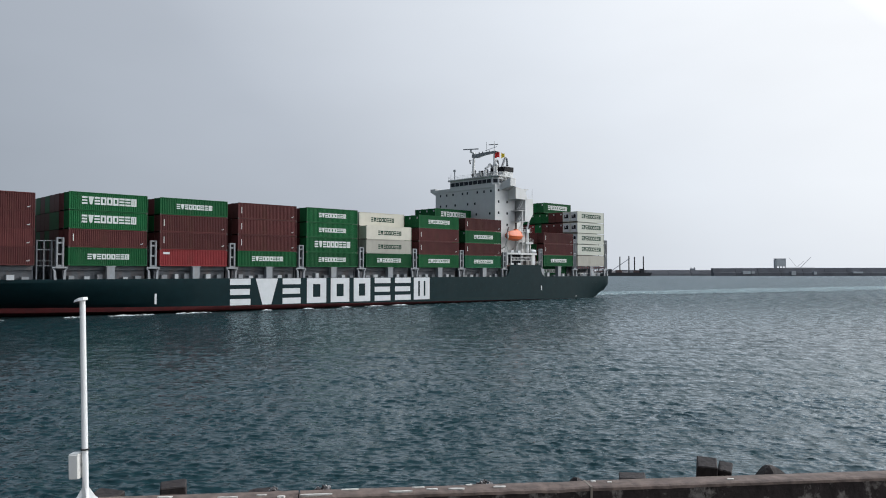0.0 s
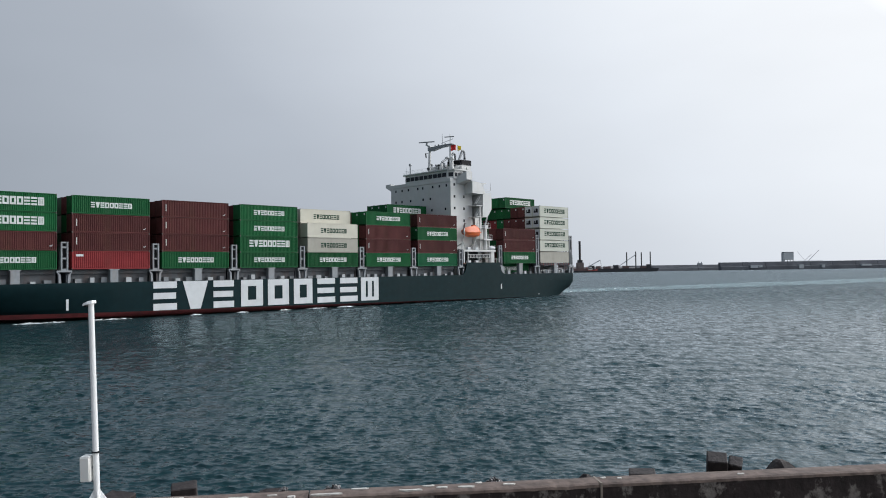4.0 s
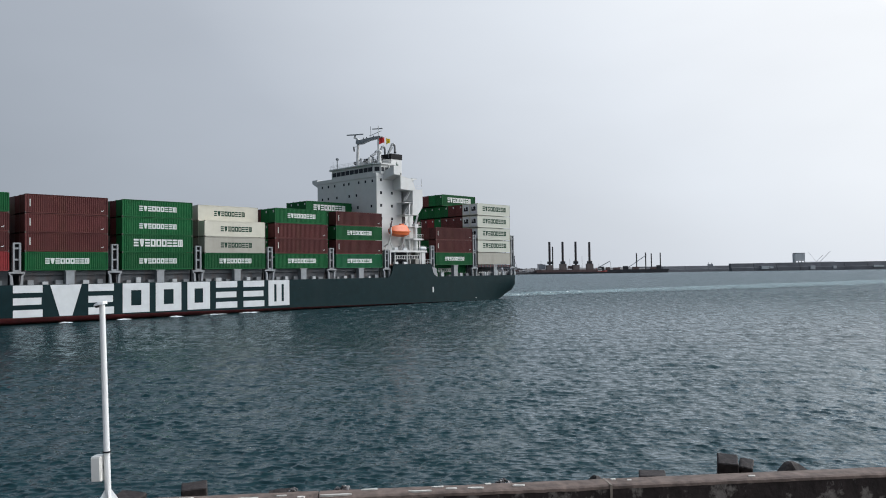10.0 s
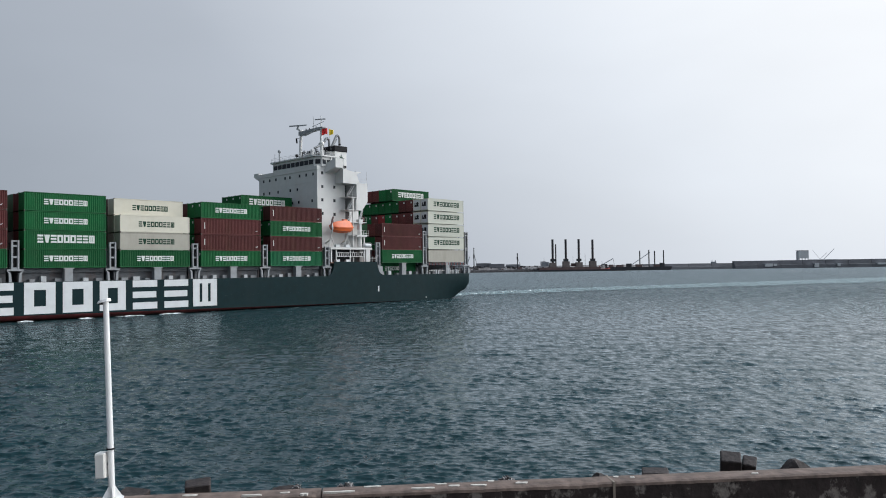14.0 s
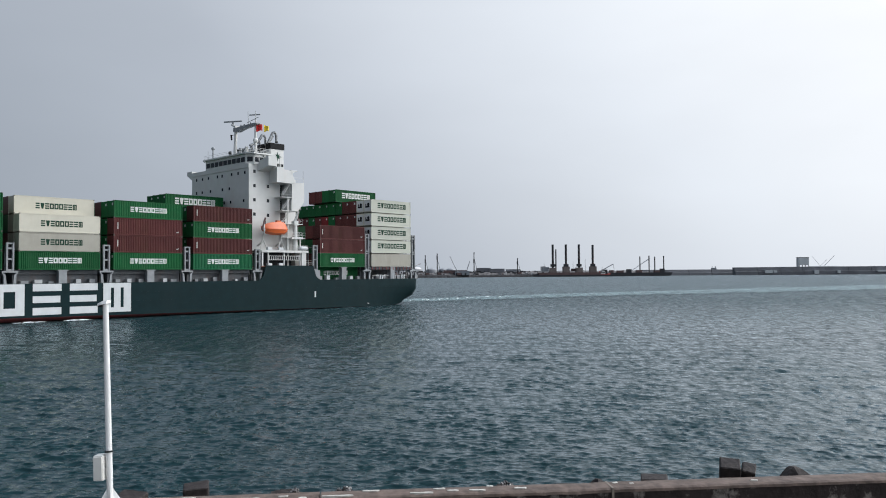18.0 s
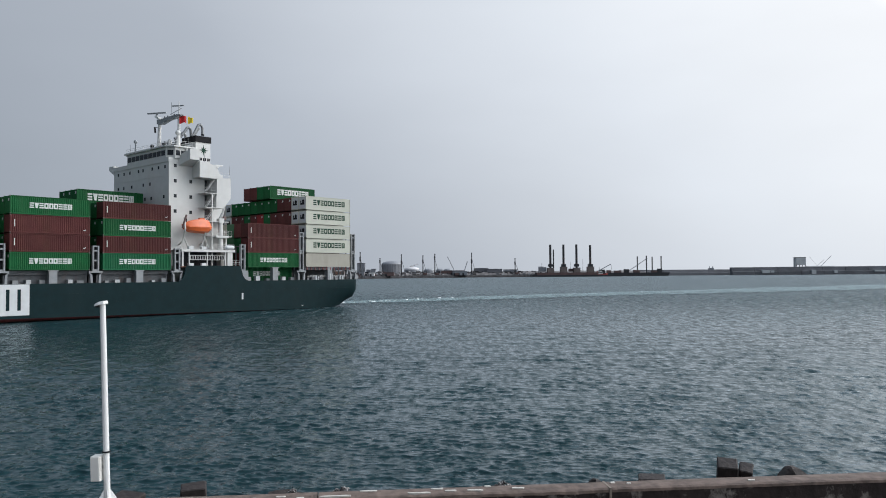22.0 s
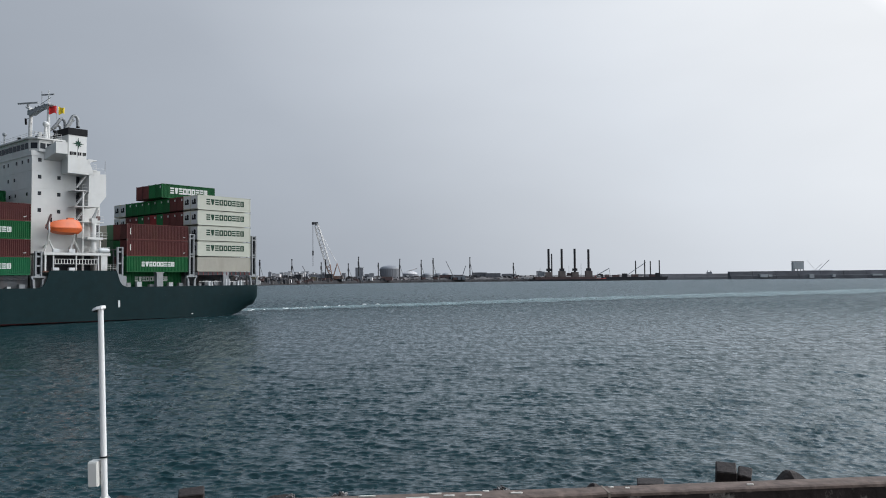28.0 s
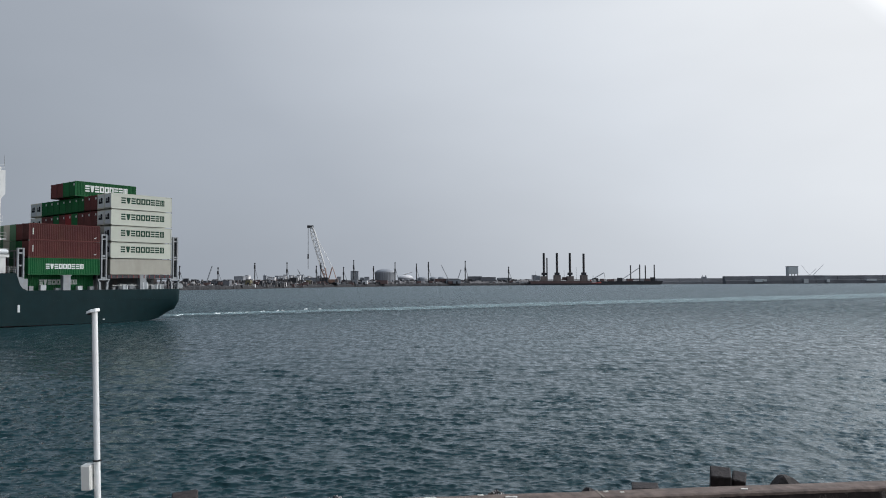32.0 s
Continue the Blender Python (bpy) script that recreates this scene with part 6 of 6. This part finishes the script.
    for s, w, z, lean in ((32.1, 7.9, 36.4, 1.6), (33.5, 9.8, 35.9, 1.7), (33.0, 12.6, 35.2, 1.9)):
        path = [at(s + lean, w, 33.6), at(s + 0.62, w, z - 0.85), at(s + 0.40, w, z - 0.40), at(s + 0.05, w, z - 0.22), at(s - 0.32, w, z - 0.40), at(s - 0.50, w, z - 0.85), at(s - 0.55, w, z - 2.2)]
        d = part("exhaust_duct", Solid().tube(path, 0.27, 10), M["duct"], fun, "grey bent exhaust pipe")
        part("duct_mouth", Solid().rod(at(s - 0.55, w, z - 2.35), at(s - 0.55, w, z - 2.1), 0.31, n=10), M["black"], d)
    part("duct_shield", Solid().loft([[at(33.8, w, 33.7), at(32.3, w, 35.5), at(32.0, w, 35.4), at(33.1, w, 33.7)] for w in (8.1, 8.25)]), M["duct"], fun)
    part("casing_top", sbox(Solid(), 31.0, 35.2, 12.2, 16.5, 26.3, 32.6), M["white"], fun)
    part("funnel_deck", sbox(Solid(), 29.6, 36.5, 4.6, 24.0, 26.1, 26.3), M["white"], fun)
    railing(fun, [at(36, 4.7, 26.3), at(29.7, 4.7, 26.3)], 1.0, 1.2)
    # radar mast
    mast = part("mast", Solid().rod(at(36.8, 15.3, 30.4), at(36.8, 14.9, 37.0), 0.40, 0.30, 10), M["white"], ship, "white goalpost radar mast")
    part("mast_leg", Solid().rod(at(36.8, 7.6, 30.4), at(36.8, 7.6, 37.3), 0.32, 0.24, 10), M["white"], mast)
    # grey instead of mast white puts the crosstree's shade into its paint
    part("crosstree", Solid().loft([[at(36.4, w, z), at(37.3, w, z), at(37.3, w, z + h), at(36.4, w, z + h)] for w, z, h in ((15.2, 36.5, 0.9), (13.6, 36.3, 1.0), (11.0, 36.75, 0.65), (7.6, 36.9, 0.5), (6.5, 37.1, 0.2))]), M["grey"], mast)
    part("radar_platform", Solid().loft([[at(36.4, w, z), at(37.3, w, z), at(37.3, w, z + h), at(36.4, w, z + h)] for w, z, h in ((14.4, 37.2, 0.5), (16.0, 38.0, 0.25))]), M["white"], mast)
    part("radar_pedestal", Solid().rod(at(36.9, 15.9, 38.0), at(36.9, 15.9, 38.75), 0.26, 0.22, 8), M["grey"], mast)
    part("radar_scanner", Solid().box(-2.1, 2.1, -0.16, 0.16, -0.12, 0.12, Matrix.Translation(at(36.9, 15.9, 38.85)) @ pose(0, 0, 0, 0, 0, -62)), M["grey"], mast)
    part("radar_scanner", Solid().box(-1.25, 1.25, -0.12, 0.12, -0.1, 0.1, Matrix.Translation(at(36.8, 7.9, 39.15)) @ pose(0, 0, 0, 0, 0, -62)), M["grey"], mast)
    part("topmast", Solid().rod(at(36.8, 7.6, 37.3), at(36.8, 7.6, 39.9), 0.13, 0.07, 7), M["white"], mast)
    part("topmast", Solid().rod(at(36.8, 10.2, 37.2), at(36.8, 10.4, 40.2), 0.07, 0.05, 6), M["grey"], mast)
    part("yard", Solid().beam(at(36.8, 10.8, 37.9), at(36.8, 6.6, 38.5), 0.09), M["grey"], mast)
    for w in (9.4, 11.8, 13.0):
        part("mast_light", Solid().rod(at(36.8, w, 37.3), at(36.8, w, 37.8), 0.12, n=6), M["black"], mast)
    part("horn", Solid().beam(at(37.2, 15.9, 34.9), at(37.2, 16.1, 36.0), 0.30).beam(at(37.1, 15.2, 35.9), at(37.2, 16.1, 35.9), 0.08), M["black"], mast)
    part("signal_halyard", Solid().rod(at(36.4, 5.6, 37.1), at(36.9, 3.8, 30.6), 0.02, n=4), M["grey"], mast)
    part("stub_mast", Solid().rod(at(37.0, 10.6, 30.4), at(37.0, 10.6, 32.9), 0.5, 0.35, 8), M["white"], mast)
    for w, s, z, mt, ln, hh in ((7.2, 36.9, 36.5, "flag_red", 1.3, 0.95), (6.2, 35.7, 36.3, "flag_yellow", 1.0, 0.75)):
        rings = []
        for i in range(9):
            f = i / 8
            yy = 0.22 * math.sin(f * 7) - 0.5 * ln * f
            top, low = z + hh * (0.9 - 0.35 * f) + 0.08 * math.sin(f * 9), z - hh * (0.9 - 0.2 * f) - 0.10 * math.sin(f * 8)
            rings.append([at(s - 0.85 * ln * f, w + yy, low), at(s - 0.85 * ln * f, w + yy + 0.03, low), at(s - 0.85 * ln * f, w + yy + 0.03, top), at(s - 0.85 * ln * f, w + yy, top)])
        part("signal_flag", Solid().loft(rings, True, True), M[mt], mast, "red signal flag" if mt == "flag_red" else "yellow signal flag")
    part("satellite_dome", Solid().rod(at(39.5, 19.4, 30.5), at(39.5, 19.4, 32.9), 0.14, n=8).ball(at(39.5, 19.4, 33.2), 0.38), M["grey"], ship)
    part("satellite_dome", Solid().rod(at(38.0, 5.8, 30.5), at(38.0, 5.8, 33.0), 0.42, 0.25, n=8).ball(at(38.0, 5.8, 33.5), 0.52), M["white"], ship)
    part("searchlight", Solid().rod(at(39.6, 12.6, 30.5), at(39.6, 12.6, 31.3), 0.1, n=6).ball(at(39.6, 12.6, 31.5), 0.38), M["black"], ship)
    part("aerial", Solid().rod(at(33.0, 4.9, 26.2), at(33.0, 4.7, 30.5), 0.05, 0.03, 5), M["grey"], ship)
    part("aerial", Solid().rod(at(30.0, 0.8, 25.8), at(30.0, 0.8, 27.6), 0.05, 0.03, 5), M["grey"], ship)
    part("aerial", Solid().rod(at(40.3, 20.0, 30.5), at(40.3, 20.0, 32.6), 0.04, 0.03, 5), M["grey"], ship)
    # vents, lockers and cable runs between the mast and the funnel
    rng = random.Random(12)
    for j in range(9):
        s0, w, h = rng.uniform(34.6, 36.4), 8.2 + j * 1.15, rng.uniform(1.2, 2.9)
        part("roof_vent", Solid().rod(at(s0, w, 30.3), at(s0, w, 30.4 + h), 0.16, n=8).rod(at(s0, w, 30.4 + h), at(s0, w, 30.75 + h), 0.36, 0.28, 10), M["grey" if j % 2 else "black"], ship)
    part("vent_deck", sbox(Solid(), 34.3, 36.6, 7.6, 20.0, 26.3, 30.3), M["white"], ship)
    for w in (9.2, 12.1):
        part("cable_rack", Solid().beam(at(36.4, w, 30.4), at(36.4, w, 32.4), 0.1).beam(at(36.4, w, 32.4), at(36.4, w + 1.6, 32.4), 0.1), M["black"], ship)
    part("roof_locker", sbox(Solid(), 37.2, 38.2, 12.2, 14.4, 30.5, 31.1), M["white"], ship)


build_house()


def build_lifeboat():
    root = thing("lifeboat", "orange enclosed lifeboat hung in its davits on the ship", "lifeboat")
    rings = []
    for s, hw, zk, zs, zt, cw in ((39.75, 0.12, 15.5, 15.7, 15.9, 0.08), (39.4, 0.55, 14.95, 15.55, 16.05, 0.35), (38.6, 0.98, 14.5, 15.45, 16.5, 0.62), (37.2, 1.18, 14.3, 15.4, 16.85, 0.78), (35.4, 1.18, 14.3, 15.4, 16.95, 0.80), (34.5, 1.0, 14.5, 15.45, 16.75, 0.70), (34.1, 0.75, 14.8, 15.5, 16.2, 0.5)):
        w = 1.15
        rings.append([at(s, w - cw * 0.25, zk), at(s, w - hw * 0.8, zk + (zs - zk) * 0.35), at(s, w - hw, zs), at(s, w - cw - 0.1, zs + (zt - zs) * 0.45), at(s, w - cw * 0.6, zt), at(s, w + cw * 0.6, zt), at(s, w + cw + 0.1, zs + (zt - zs) * 0.45), at(s, w + hw, zs), at(s, w + hw * 0.8, zk + (zs - zk) * 0.35), at(s, w + cw * 0.25, zk)])
    part("boat_hull", Solid().loft(rings, True, True), M["orange"], root)
    part("rubbing_band", sbox(Solid(), 34.3, 38.9, -0.06, 0.0, 15.36, 15.5), M["orange"], root)
    part("hatch", sbox(Solid(), 35.2, 36.3, 0.8, 1.5, 16.9, 17.2), M["orange"], root)
    for s in (38.9, 34.6):
        part("lifting_hook", sbox(Solid(), s - 0.1, s + 0.1, 1.05, 1.25, 16.3, 17.1), M["black"], root)
    ride(root, Matrix())


build_lifeboat()


def build_spray():
    """Broken white patches where the hull meets the water."""
    rng = random.Random(17)
    for s0 in (150, 139, 131, 128, 121, 118, 106, 97, 88, 80, 73):
        ln = rng.uniform(2.0, 5.0)
        s = Solid()
        n = 9
        top = []
        for i in range(n + 1):
            f = i / n
            h = math.sin(f * math.pi) * rng.uniform(0.3, 1.0)
            top.append((s0 + ln * f, -0.6 - 0.5 * h, 0.9 * h))
        rings = [[at(a, -0.55 - 0.1, -0.52), at(a, -0.9 - w * -0.9, -0.49), at(a, -0.7, -0.43 + 0.16 * max(z, 0))] for a, w, z in top]
        s.loft(rings, True, True)
        ob = new("bow_wave_foam", s.mesh("bow_wave_foam", M["spray"]))
        tagged(ob, "small broken white froth along the ship's side", "foam", "froth along the ship's side")
        ride(ob, Matrix())


build_spray()


def build_stern_froth():
    rng = random.Random(23)
    s = Solid()
    for i in range(20):
        a = -rng.uniform(10, 55)
        w, r = 17.5 + rng.uniform(-2.5, 2.5), rng.uniform(0.10, 0.34)
        s.loft([[at(a + r * 2.6 * math.cos(k) * f, w + r * math.sin(k) * f, z) for k in (0, 1.05, 2.1, 3.14, 4.2, 5.24)] for f, z in ((1, -0.55), (0.75, 0.2 * r - 0.46), (0.3, 0.3 * r - 0.44))], True, True)
    ob = new("stern_froth", s.mesh("stern_froth", M["spray"]))
    tagged(ob, "small broken white caps on the ship's wake", "foam", kind="stuff")
    ride(ob, Matrix())


build_stern_froth()


# ---- motion of the ship, its cargo and the water ----
def motions():
    rows = [(t, pose(x, y, 0, 0, 0, a)) for t, x, y, a in SHIP_ROWS]
    walk(ship, rows)
    for ob, m in RIDERS:
        walk(ob, [(t, r @ m) for t, r in rows])
    walk(water, [(0, pose(-9, 0, -0.55)), (16, pose(0, -1.0, -0.55)), (32, pose(9, -2, -0.55))])


motions()
